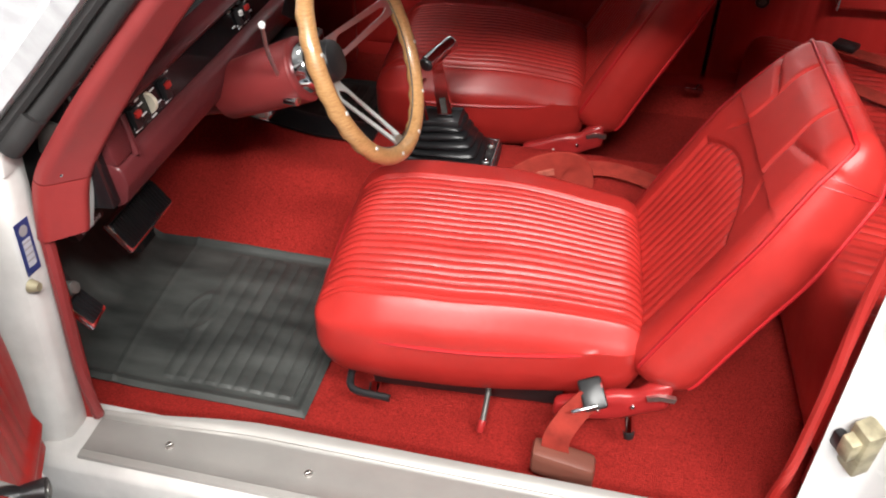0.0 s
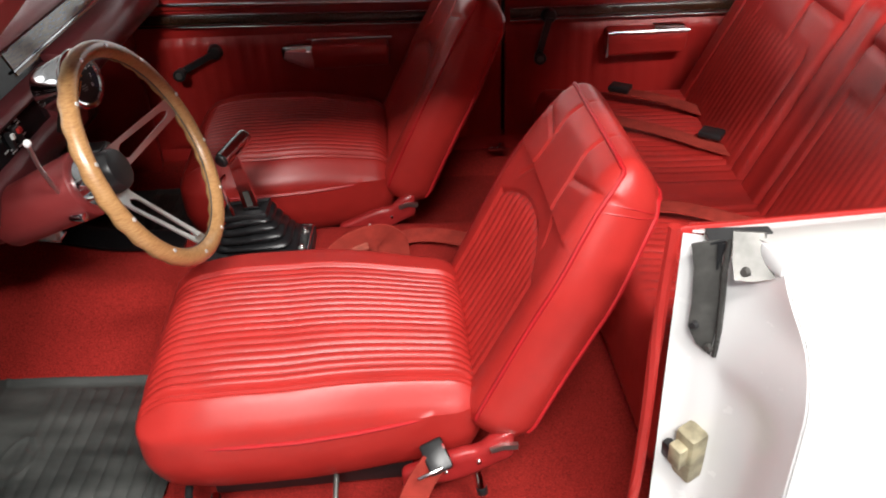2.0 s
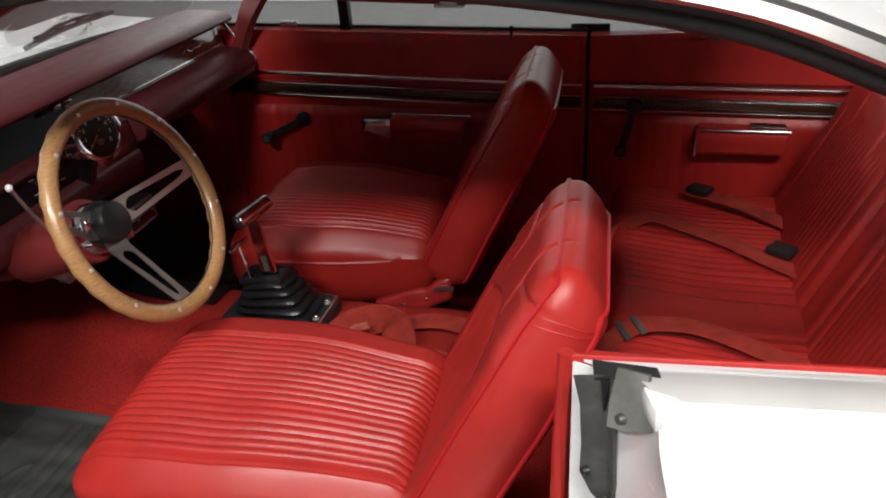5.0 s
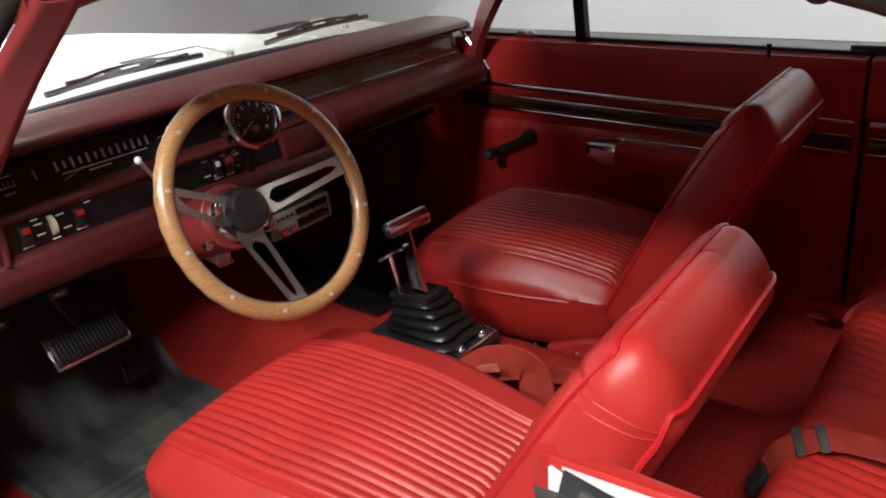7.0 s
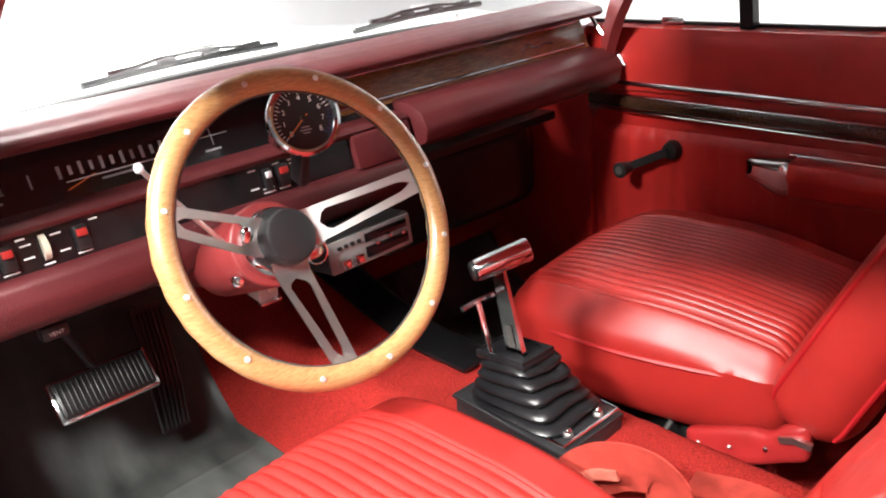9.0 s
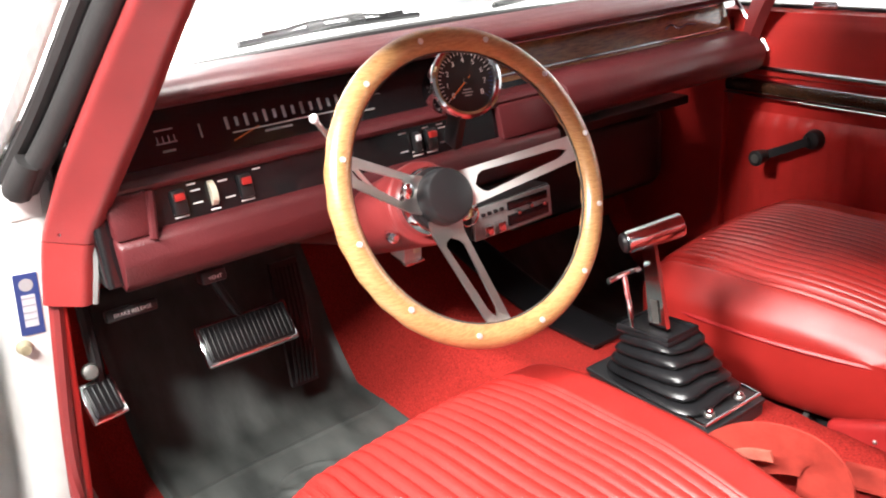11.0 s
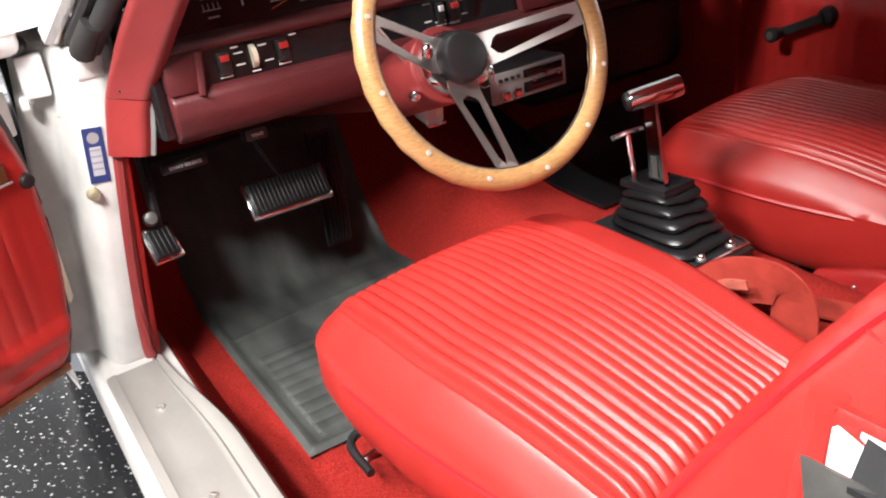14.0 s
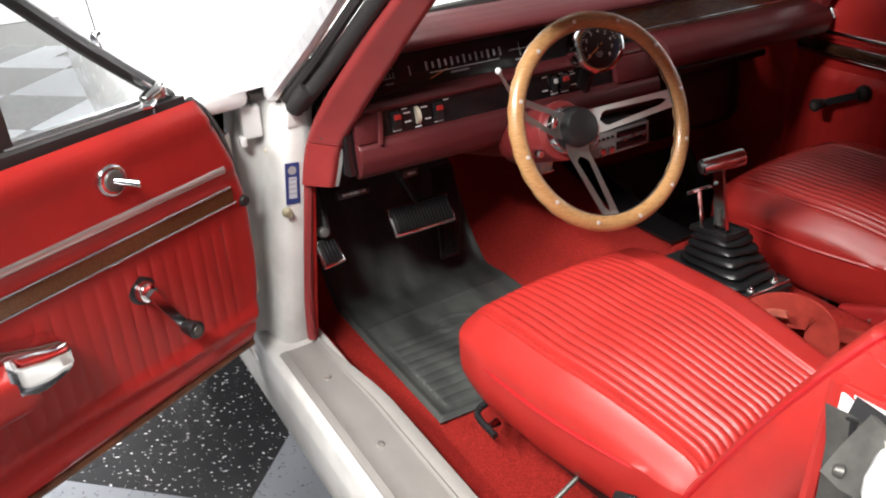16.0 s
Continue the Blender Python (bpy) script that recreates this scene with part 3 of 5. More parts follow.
def quarter():
    def skin(u, v):
        p = along(BELT_TOP, u)
        z = p.z - 0.003 - (p.z - 0.30) * v
        lead = step(0.03, 0.16, v) * (1 - step(0.45, 1.0, v) * 0.9)
        return (p.x + 0.020 * lead * (1 - u), p.y - 0.125 * step(-0.10, 0.26, v) + 0.02 * step(0.4, 1.0, v), z)
    part("quarter_panel", sheet(skin, 24, 40, 0.004), WHITE, car, "white rear quarter panel")

    def jamb(u, v):
        z = 0.968 - 0.550 * v
        a = Vector((0.545, 0.114 - 0.02 * v, z))
        q = skin(0, max(0.0, (0.991 - z) / 0.694))
        c = Vector((0.618, 0.098, z))
        p = a * (1 - u) ** 2 + c * 2 * u * (1 - u) + Vector((q[0], q[1], z)) * u * u
        p.x += 0.010 * step(0.30, 0.42, v) * step(0.30, 0.45, u) * step(0.05, 0.30, 1 - u)
        return p
    part("belt_corner", box((0.034, 0.046, 0.030), (0.640, 0.040, 0.976), (0, 0, 20), 0.008), WHITE, car)
    part("door_jamb", sheet(jamb, 30, 36, 0.003), WHITE, car, "white painted door jamb")

    def inner(f):
        """A line along the belt, f from the outer edge (0) to the inner one (1)."""
        ends = [(0.556, 0.112, 0.974), (0.80, 0.106, 0.993), (1.0, 0.100, 1.008), (1.4, 0.092, 1.030), (2.0, 0.09, 1.044)]
        return [Vector(a).lerp(Vector(b), f) for a, b in zip(BELT_TOP, ends)]
    a, b = inner(0), inner(1)
    part("belt_ledge", sheet(lambda u, v: along(a, u).lerp(along(b, u), v) - Vector((0, 0, 0.001)), 20, 4, 0.003), WHITE, car)
    for f, w, h, m, n in ((0.56, 0.003, 0.003, SILVER, "glass_seal"), (0.74, 0.008, 0.006, PALEMET, "inner_belt_strip")):
        line = [p - Vector((0, 0, 0.003)) for p in inner(f)]
        if f > 0.5:
            line = [line[0] + Vector((-0.01, 0.003, -0.004))] + line[1:]
        part(n, sweep(line, [(-w / 2, -h / 2), (w / 2, -h / 2), (w / 2.4, h / 2), (-w / 2.4, h / 2)]), m, car)
    g = inner(0.5)
    part("belt_moulding", sheet(lambda u, v: (along(a, u) + Vector((0, -0.026, -0.008))).lerp(along(g, u) + Vector((0, 0, 0.002)), v) + Vector((0, 0, 0.006 * math.sin(math.pi * v))), 24, 8, 0.002), PALEMET, car, "bright belt moulding")
    part("inner_belt_trim", sweep([Vector((0.540, 0.119, 0.972))] + [p + Vector((0, 0.006, 0)) for p in b[1:]], [(-0.003, -0.03), (0.005, -0.03), (0.005, 0.000), (0.003, 0.003), (-0.001, 0.003), (-0.003, 0.000)]), VINYL_D, car, "red vinyl belt edging")
    part("quarter_trim_panel", box((1.0, 0.012, 0.53), (1.06, 0.140, 0.70), bevel=0.004), VINYL_D, car, "red vinyl quarter trim panel")
    part("jamb_welt", tube([(0.536, 0.120, 0.975), (0.530, 0.116, 0.80), (0.527, 0.108, 0.60), (0.521, 0.100, 0.50), (0.516, 0.104, 0.44), (0.514, 0.106, 0.40)], 0.009), VINYL, car, "red windlace strip")

    def plate(pts, t):
        b = bmesh.new()
        face = b.faces.new([b.verts.new(p) for p in pts])
        r = bmesh.ops.extrude_face_region(b, geom=[face])
        bmesh.ops.translate(b, vec=t, verts=[v for v in r["geom"] if isinstance(v, bmesh.types.BMVert)])
        bmesh.ops.recalc_face_normals(b, faces=b.faces[:])
        return b
    t = (-0.0025, -0.0015, 0)
    dx = -0.016
    arm = [(0.566, 0.087, 0.970), (0.574, 0.086, 0.934), (0.577, 0.084, 0.879), (0.576, 0.082, 0.845), (0.590, 0.080, 0.816), (0.610, 0.078, 0.797), (0.612, 0.078, 0.832), (0.609, 0.080, 0.896), (0.605, 0.080, 0.935), (0.600, 0.082, 0.978)]
    arm = [(x + dx, y, z) for x, y, z in arm]
    k = part("guide_bracket", plate(arm, t), GREYMET, car, "dark zinc window guide bracket")
    part("arm_lip", tube([(0.590, 0.074, 0.980), (0.590, 0.072, 0.935), (0.593, 0.072, 0.896), (0.596, 0.071, 0.832), (0.595, 0.071, 0.80)], 0.004, 6), GREYMET, k)
    part("bracket_flange", plate([(0.596, 0.078, 0.992), (0.627, 0.062, 0.998), (0.629, 0.048, 0.978), (0.636, 0.028, 0.955), (0.612, 0.029, 0.951), (0.590, 0.034, 0.951), (0.591, 0.054, 0.968)], (-0.003, -0.002, 0)), GREYMET, k, "grey zinc flange")
    part("bracket_foot", plate([(0.566, 0.098, 0.984), (0.632, 0.072, 1.000), (0.636, 0.064, 0.996), (0.570, 0.082, 0.972)], (0, 0, -0.003)), BLACK, k)
    part("bracket_slot", plate([(0.579, 0.078, 0.974), (0.588, 0.076, 0.974), (0.583, 0.077, 0.935)], (-0.002, -0.001, 0)), BLACK, k)
    for p, m in (((0.602, 0.038, 0.958), GREYMET), ((0.588, 0.074, 0.812), GREYMET), ((0.566, 0.079, 0.848), BLACK)):
        part("screw", rod(p, (p[0] - 0.005, p[1] - 0.004, p[2] + 0.001), 0.0065, 0.0045, 14), m, k)
    c = Vector((0.586, 0.072, 0.618))
    st = part("striker", box((0.032, 0.036, 0.104), c, (6, -8, 30), 0.006), BRASS, car, "worn yellow zinc door striker")
    part("striker_tongue", box((0.034, 0.024, 0.044), c + Vector((-0.014, -0.008, 0.010)), (6, -8, 30), 0.004), BRASS, st)
    part("striker_tooth", box((0.016, 0.034, 0.034), c + Vector((-0.020, 0.012, -0.012)), (6, -8, 30), 0.004), BLACK, st)


quarter()

# front end outside the windscreen


def front_end():
    def hood(u, v):
        x = -1.16 - 1.6 * u
        y = -0.06 + (2 * TUN + 0.12) * v
        k = abs(2 * v - 1)
        return (x, y, 0.985 - 0.05 * u - 0.03 * k ** 4 + 0.02 * math.exp(-((k - 0.55) / 0.09) ** 2))
    part("hood", sheet(hood, 24, 40, 0.004), WHITE, car, "white painted hood")

    FS = [(0.12, 0.990), (0.02, 0.990), (-0.06, 0.984), (-0.115, 0.965), (-0.150, 0.925), (-0.165, 0.86), (-0.168, 0.76), (-0.160, 0.64), (-0.135, 0.50), (-0.11, 0.40)]

    def fender(u, v):
        x = -0.665 - 2.3 * u
        f = v * (len(FS) - 1)
        i = min(len(FS) - 2, int(f))
        y, z = (FS[i][k] + (FS[i + 1][k] - FS[i][k]) * (f - i) for k in (0, 1))
        if v > 0.5:
            r = math.hypot(x + 1.62, 0.0)
            arch = 0.33 + math.sqrt(max(0.0, 0.37 ** 2 - r * r)) if r < 0.37 else 0.0
            z = max(z, arch)
        return (x + 0.03 * v, y + 0.05 * u * u, z - 0.07 * u * u)
    part("fender", sheet(fender, 90, 45, 0.004), WHITE, car, "white front fender")
    part("cowl_side", box((0.44, 0.05, 0.13), (-0.885, 0.078, 0.975), (0, 3, 0), 0.012), WHITE, car)
    part("cowl", box((0.34, 1.62, 0.03), (-1.01, TUN, 0.998), (0, 3, 0), 0.008), WHITE, car, "white cowl panel")
    part("cowl_seal", tube([(-0.74, 0.09, 1.012), (-0.82, 0.30, 1.024), (-0.865, TUN, 1.030), (-0.82, 1.30, 1.024), (-0.74, 1.51, 1.012)], 0.013, 8), SEAL, car)
    part("fender_corner", box((0.09, 0.11, 0.05), (-0.70, -0.085, 0.972), (0, 0, 10), 0.018, 3), WHITE, car)
    w = [(-0.755, 0.11, 1.020), (-0.84, 0.40, 1.030), (-0.885, TUN, 1.036), (-0.84, 1.20, 1.030), (-0.755, 1.49, 1.020)]
    h = [(-0.30, 0.22, 1.285), (-0.34, 0.5, 1.325), (-0.35, TUN, 1.335), (-0.34, 1.1, 1.325), (-0.30, 1.38, 1.285)]
    g = part("windscreen_glass", sheet(lambda u, v: along(w, u).lerp(along(h, u), v), 20, 10), GLASS, car, "clear windscreen glass")
    g.visible_shadow = False
    for y0, reach in ((0.49, 0.56), (1.08, 0.40)):
        t = part("wiper", tube([(-0.945, y0 + 0.42, 1.046), (-0.935, y0 + 0.20, 1.050), (-0.905, y0, 1.046)], 0.007, 6), BLACK, car, "black wiper blade")
        part("blade_bridge", sweep([Vector((-0.943, y0 + 0.36, 1.054)), Vector((-0.938, y0 + 0.27, 1.064)), Vector((-0.932, y0 + 0.16, 1.064)), Vector((-0.918, y0 + 0.06, 1.053))], slab(0.010, 0.006)), BLACK, t)
        for k in range(4):
            part("blade_claw", box((0.012, 0.040, 0.010), (-0.942 + 0.007 * k, y0 + 0.36 - 0.095 * k, 1.056), (0, 0, 8), 0.002), BLACK, t)
        part("wiper_arm", sweep([Vector((-1.02, y0 + reach, 1.020)), Vector((-0.99, y0 + reach - 0.12, 1.062)), Vector((-0.942, y0 + 0.20, 1.070))], slab(0.010, 0.004)), BRUSHED, t)
        part("wiper_pivot", rod((-1.02, y0 + reach, 1.005), (-1.02, y0 + reach, 1.025), 0.014, 0.010, 14), BRUSHED, t)


front_end()

# ---- passenger side ----
PY = 1.505


def pleats(v, n):
    return abs(math.sin(math.pi * v * n)) ** 0.42


def side_panel(x0, x1, z0, z1, ribs, name, parent, label):
    def fn(u, v):
        x, z = x0 + (x1 - x0) * u, z0 + (z1 - z0) * v
        edge = min(step(0, 0.05, u), step(0, 0.05, 1 - u), step(0, 0.06, v), step(0, 0.06, 1 - v))
        p = 0.0030 * pleats(u, ribs) * edge if ribs else 0.0
        return (x, PY - 0.004 - 0.010 * edge - p, z)
    bm = sheet(fn, max(20, (ribs or 4) * 5), 20)
    return part(name, bm, VINYL_D, parent, label)


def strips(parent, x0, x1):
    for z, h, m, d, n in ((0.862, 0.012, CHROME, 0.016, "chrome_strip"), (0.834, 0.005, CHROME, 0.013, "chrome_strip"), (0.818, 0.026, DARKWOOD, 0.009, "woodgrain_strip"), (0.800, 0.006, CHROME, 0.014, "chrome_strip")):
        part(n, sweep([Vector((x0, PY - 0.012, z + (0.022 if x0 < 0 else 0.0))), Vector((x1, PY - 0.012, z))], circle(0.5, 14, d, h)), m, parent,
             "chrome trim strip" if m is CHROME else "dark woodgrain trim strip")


def window_crank(parent, x, y, z, ang, side=-1, mat_arm=BLACK):
    """A winder handle on a panel that faces side * y."""
    c = part("window_crank", rod((x, y, z), (x, y + side * 0.022, z), 0.022, 0.018, 20, 0.003), CHROME if mat_arm is CHROME else BLACK, parent, "window winder handle")
    e = Vector((x + 0.105 * math.cos(ang), y + side * 0.032, z + 0.105 * math.sin(ang)))
    part("arm", sweep([Vector((x, y + side * 0.024, z)), Vector((x, y + side * 0.024, z)).lerp(e, 0.5), e], slab(0.018, 0.010), (0, side, 0)), mat_arm, c)
    part("knob", rod(e, e + Vector((0, side * 0.035, 0)), 0.013, 0.018, 18, 0.003), BLACK, c)
    part("knob_cap", rod(e + Vector((0, side * 0.034, 0)), e + Vector((0, side * 0.037, 0)), 0.010, 0.009, 16), GREYMET, c)


def armrest(parent, x0, x1, z, chrome_front, y=PY):
    n = (x1 - x0)
    h = (n / 2, 0.030, 0.034)
    bm = cushion(h, 0.012, 16, 6, 6, lambda px, py, pz, q: ((x0 + x1) / 2 + px, y - 0.042 + py * (1 - 0.2 * (pz < 0)), z - 0.03 + pz * (1 - 0.18 * px / n)))
    a = part("armrest", bm, VINYL, parent, "red vinyl armrest with chrome trim")
    if chrome_front:
        part("armrest_cap", cushion((0.045, 0.033, 0.036), 0.012, 8, 6, 6, lambda px, py, pz, q: (x0 - 0.030 + px, y - 0.040 + py, z - 0.028 + pz * (1 - 0.4 * step(0.03, -0.04, px)) + 0.012 * step(0.03, -0.04, px))), CHROME, a, "chrome door pull cap")
        part("armrest_edge", box((n + 0.02, 0.014, 0.006), ((x0 + x1) / 2, y - 0.018, z + 0.006), bevel=0.002), CHROME, a)
    else:
        f = tube([(x0, y - 0.075, z - 0.064), (x0, y - 0.075, z + 0.004), (x1, y - 0.075, z + 0.006)], 0.004, 6, 1)
        part("armrest_edge", f, CHROME, a)
        part("ashtray", box((0.085, 0.04, 0.010), (x1 - 0.05, y - 0.045, z + 0.008), bevel=0.003), CHROME, a, "chrome ashtray lid")
    return a


def passenger_side():
    d = thing("passenger_door", "closed passenger door with a pleated red vinyl panel and chrome strips", "car door")
    part("door_panel", box((1.04, 0.03, 0.60), (-0.10, PY + 0.016, 0.69), bevel=0.006), VINYL_D, d, "red vinyl door panel")
    side_panel(-0.58, 0.40, 0.45, 0.785, 26, "pleated_insert", d, "pleated red vinyl insert")
    part("upper_panel", cushion((0.50, 0.02, 0.065), 0.012, 20, 4, 8, lambda x, y, z, n: (-0.10 + x, PY + 0.006 + y, 0.927 + z)), VINYL, d)
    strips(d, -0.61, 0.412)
    part("door_cap", sweep([Vector((-0.62, PY + 0.01, 0.994)), Vector((0.42, PY + 0.01, 0.984))], [(-0.022, -0.010), (0.022, -0.010), (0.020, 0.006), (-0.012, 0.009)]), VINYL, d, "red painted window ledge")
    part("glass_seal", sweep([Vector((-0.62, PY + 0.03, 1.002)), Vector((0.42, PY + 0.03, 0.992))], slab(0.014, 0.016)), SEAL, d)
    part("vent_post", sweep([Vector((-0.235, PY + 0.02, 0.985)), Vector((-0.205, PY - 0.07, 1.28))], slab(0.028, 0.022), (0, 1, 0)), BLACK, d, "black vent window post")
    k = part("lock_knob", rod((0.228, PY - 0.012, 0.985), (0.228, PY - 0.012, 1.016), 0.004, 0.006, 12), BLACK, d)
    window_crank(d, -0.38, PY - 0.014, 0.748, radians(205))
    armrest(d, -0.112, 0.106, 0.766, True)
    part("vent_latch", box((0.05, 0.012, 0.014), (-0.40, PY + 0.012, 1.012), bevel=0.003), CHROME, d)
    g = part("window_glass", sheet(lambda u, v: (-0.50 + 0.95 * u, PY + 0.028 - 0.10 * v, 0.995 + 0.28 * v), 2, 2), GLASS, d)
    g.visible_shadow = False
    q = thing("rear_side_panel", "fixed red vinyl rear side panel with chrome strips", "side panel")
    part("panel", box((1.00, 0.03, 0.60), (0.93, PY + 0.016, 0.69), bevel=0.006), VINYL_D, q)
    side_panel(0.445, 1.36, 0.47, 0.785, 24, "pleated_insert", q, "pleated red vinyl insert")
    part("upper_panel", sheet(lambda u, v: (0.43 + 1.0 * u, PY - 0.012, 0.877 + (0.105 + 0.10 * step(0.25, 0.95, u)) * v), 24, 6, 0.02), VINYL, q)
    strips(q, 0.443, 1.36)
    part("window_ledge", sweep(smooth_line([(0.43, PY + 0.01, 0.984), (0.70, PY + 0.01, 0.998), (0.95, PY + 0.005, 1.038), (1.20, PY - 0.01, 1.095)], 6),
                               [(-0.022, -0.010), (0.022, -0.010), (0.020, 0.006), (-0.012, 0.009)]), VINYL, q)
    window_crank(q, 0.549, PY - 0.014, 0.812, radians(255), -1, BLACK)
    armrest(q, 0.705, 0.925, 0.770, False)
    part("seat_belt_anchor", box((0.05, 0.03, 0.014), (0.40, 1.42, 0.452), (0, 0, 0), 0.004), CHROME, car)
    part("lock_pillar", box((0.10, 0.02, 0.66), (0.425, PY + 0.045, 0.68), bevel=0.004), BLACK, car)
    part("outer_side", box((2.2, 0.02, 0.56), (0.2, PY + 0.10, 0.69), bevel=0.01), WHITE, car)
    part("sill_far", box((1.9, 0.06, 0.10), (0.0, PY + 0.03, 0.40), bevel=0.008), VINYL_D, car)


passenger_side()

# ---- seats ----


def groove(d, w):
    return math.exp(-(d / w) ** 2)


def bucket_seat(at, label, reach=0.0):
    # reach: how much longer the cushion is, with the backrest that far back
    mid = -0.026
    s = thing("bucket_seat", label, "car seat", at, "front bucket seats")

    def shape(x, y, z, n):
        top = max(0.0, n.z)
        k = 1 - 0.12 * step(-0.05, 0.24, x)
        px, py = x, y * k
        py *= 1.0 - 0.05 * step(-0.14, -0.24, x)
        pz = z
        if top > 0.2:
            e = min(1.0, max(0.0, (0.235 - abs(y)) / 0.10)) * 1.0
            pz += 0.016 * top * math.cos(min(1.0, abs(y) / 0.24) * math.pi / 2) - 0.012 * step(0.0, 0.24, x) + 0.024 * top * math.cos(min(1.0, abs(x - 0.01) / 0.25) * math.pi / 2)
            pz += 0.010 * top * step(-0.02, -0.16, x) - 0.014 * top * step(-0.19, -0.25, x)
            pz -= (0.030 if y < 0 else 0.002) * top * step(0.175, 0.24, abs(y))
            if abs(y - mid) < 0.157 and x > -0.244:
                pz += 0.0085 * top * (pleats((y - mid + 0.157) / 0.314, 17) - 0.9) * step(-0.244, -0.225, x)
            pz -= 0.006 * top * (groove(abs(y - mid) - 0.160, 0.0035) + 0.7 * groove(abs(y - mid) - 0.169, 0.0025))
        else:
            py *= 1 - 0.10 * step(0.0, -0.09, z)
            px *= 1 - 0.05 * step(0.0, -0.09, z)
        return (px * (1 + reach / 0.512) - 0.008 + reach / 2, py, pz + 0.525)

    bm = cushion((0.256, 0.240, 0.095), 0.045, 50, 210, 12, shape)
    cu = part("seat_cushion", bm, VINYL, s, "pleated red vinyl seat cushion")
    line = []
    for i in range(72):
        a = 2 * math.pi * i / 72
        c, q = math.cos(a), math.sin(a)
        r = (abs(c) ** 5 + abs(q) ** 5) ** (-1 / 5)
        x, y = 0.254 * c * r - 0.008, 0.240 * q * r
        line.append(Vector((x * 1.004 * (1 + reach / 0.512) + reach / 2, y * (1 - 0.12 * step(-0.05, 0.24, x)) * (1.0 - 0.05 * step(-0.14, -0.24, x)), 0.566 + 0.016 * step(-0.19, -0.24, x))))
    part("piping", sweep(line, circle(0.0042, 6), (0, 0, 1), True), PIPING, cu)

    lean = radians(24)

    def back(x, y, z, n):
        # z runs up the backrest, x across its depth (front is negative)
        u = (z + 0.265) / 0.53
        w = 1.0 - 0.02 * step(0.0, 0.5, u) - 0.20 * step(0.55, 1.02, u)
        py = y * w
        d = 1.0 - 0.18 * step(0.5, 1.0, u)
        px = x * d
        if n.x < -0.2:
            f = -n.x
            dish = 0.018 * (1 - (y / 0.24) ** 2) * math.sin(math.pi * min(1, max(0, u * 1.1)))
            px += f * dish * (1 if u < 0.7 else 0.3)
            lim = 0.62 - 0.10 * (min(abs(y), 0.15) / 0.15) ** 2
            if abs(y) < 0.150:
                px -= f * 0.0075 * (pleats((y + 0.150) / 0.30, 14) - 1.0) * step(0.02, 0.05, u) * step(lim + 0.005, lim - 0.02, u)
            px += f * 0.005 * groove((u - lim) * 0.53, 0.005) * step(0.168, 0.150, abs(y))
            px += f * 0.005 * groove(abs(y) - 0.155, 0.0045) * step(0.54, 0.50, u)
            if u > 0.62:
                px += f * 0.005 * groove((u - 0.82) * 0.53 - 0.25 * (abs(y) - 0.09), 0.005) * step(0.085, 0.095, abs(y))
            if u > 0.60:
                px += f * 0.005 * groove(abs(y) - 0.085 - 0.04 * step(0.74, 0.60, u), 0.0045) * step(0.60, 0.66, u)
        px += 0.03 * u * u
        zz = z + 0.265 - 0.030 * step(0.80, 1.0, u) * step(-0.05, 0.06, x)
        cx, sx = math.cos(lean), math.sin(lean)
        return (0.262 + reach + px * cx + zz * sx, py, 0.505 + zz * cx - px * sx)

    bb = part("backrest", cushion((0.068, 0.236, 0.265), 0.060, 12, 170, 120, back), VINYL, s, "pleated red vinyl backrest")
    def on_back(x, y, z):
        h, r = (0.068, 0.236, 0.265), 0.060
        p = Vector((x, y, z))
        c = Vector([max(-a + r, min(a - r, q)) for a, q in zip(h, p)])
        n = (p - c).normalized()
        p = c + n * (r + 0.0012)
        return Vector(back(p.x, p.y, p.z, n))
    for x in (-0.068, 0.068):
        edge = [(x, 0.236, -0.24 + 0.445 * k / 16) for k in range(17)]
        top = [(x, 0.236 - 0.472 * k / 20, 0.265) for k in range(21)]
        path = edge + top + [(px, -py, pz) for px, py, pz in reversed(edge)]
        part("piping", tube([on_back(*q) for q in path], 0.0038, 6, 2, (1, 0, 0)), PIPING, bb)
    for sgn in (-1, 1):
        for du in (0.0, 0.014):
            pts = [on_back(x, sgn * 0.236, 0.185 + du + 0.25 * (x + 0.04)) for x in (-0.060, -0.03, 0.0, 0.03, 0.060)]
            part("stitching", tube(pts, 0.0010, 5, 2, (0, 0, 1)), PIPING, bb)
    for sgn in (-1, 1):
        h = part("hinge_cover", cushion((0.095, 0.013, 0.032), 0.012, 14, 4, 6,
                                        lambda x, y, z, n: (0.200 + reach + x, sgn * 0.224 + y, 0.468 + z * (1 - 0.35 * step(0.0, -0.09, x)) + 0.24 * x + 0.018 * step(0.0, 0.09, x) - 0.010 * groove(x - 0.035, 0.012) * (z > 0))), REDPLASTIC, s, "red painted recliner cover")
        part("bolt", ball((0.235 + reach, sgn * 0.237, 0.482), 0.005), CHROME, h)
        part("tipping_lever", sweep([Vector((0.255 + reach, sgn * 0.238, 0.508)), Vector((0.275 + reach, sgn * 0.240, 0.516)), Vector((0.300 + reach, sgn * 0.238, 0.512))], slab(0.008, 0.010)), BRUSHED, h, "bright worn tipping lever")
        for x, z in ((0.130, 0.452), (0.180, 0.464)):
            part("screw", ball((x + reach, sgn * 0.2375, z), 0.0035), BRUSHED, h)
    part("seat_frame", box((0.34, 0.28, 0.05), (0.0, 0, 0.425), bevel=0.012), BLACK, s, "black steel seat frame")
    for sgn in (-1, 1):
        part("seat_track", box((0.36, 0.035, 0.05), (0.0, sgn * 0.125, 0.378), bevel=0.006), BLACK, s, "steel seat track")
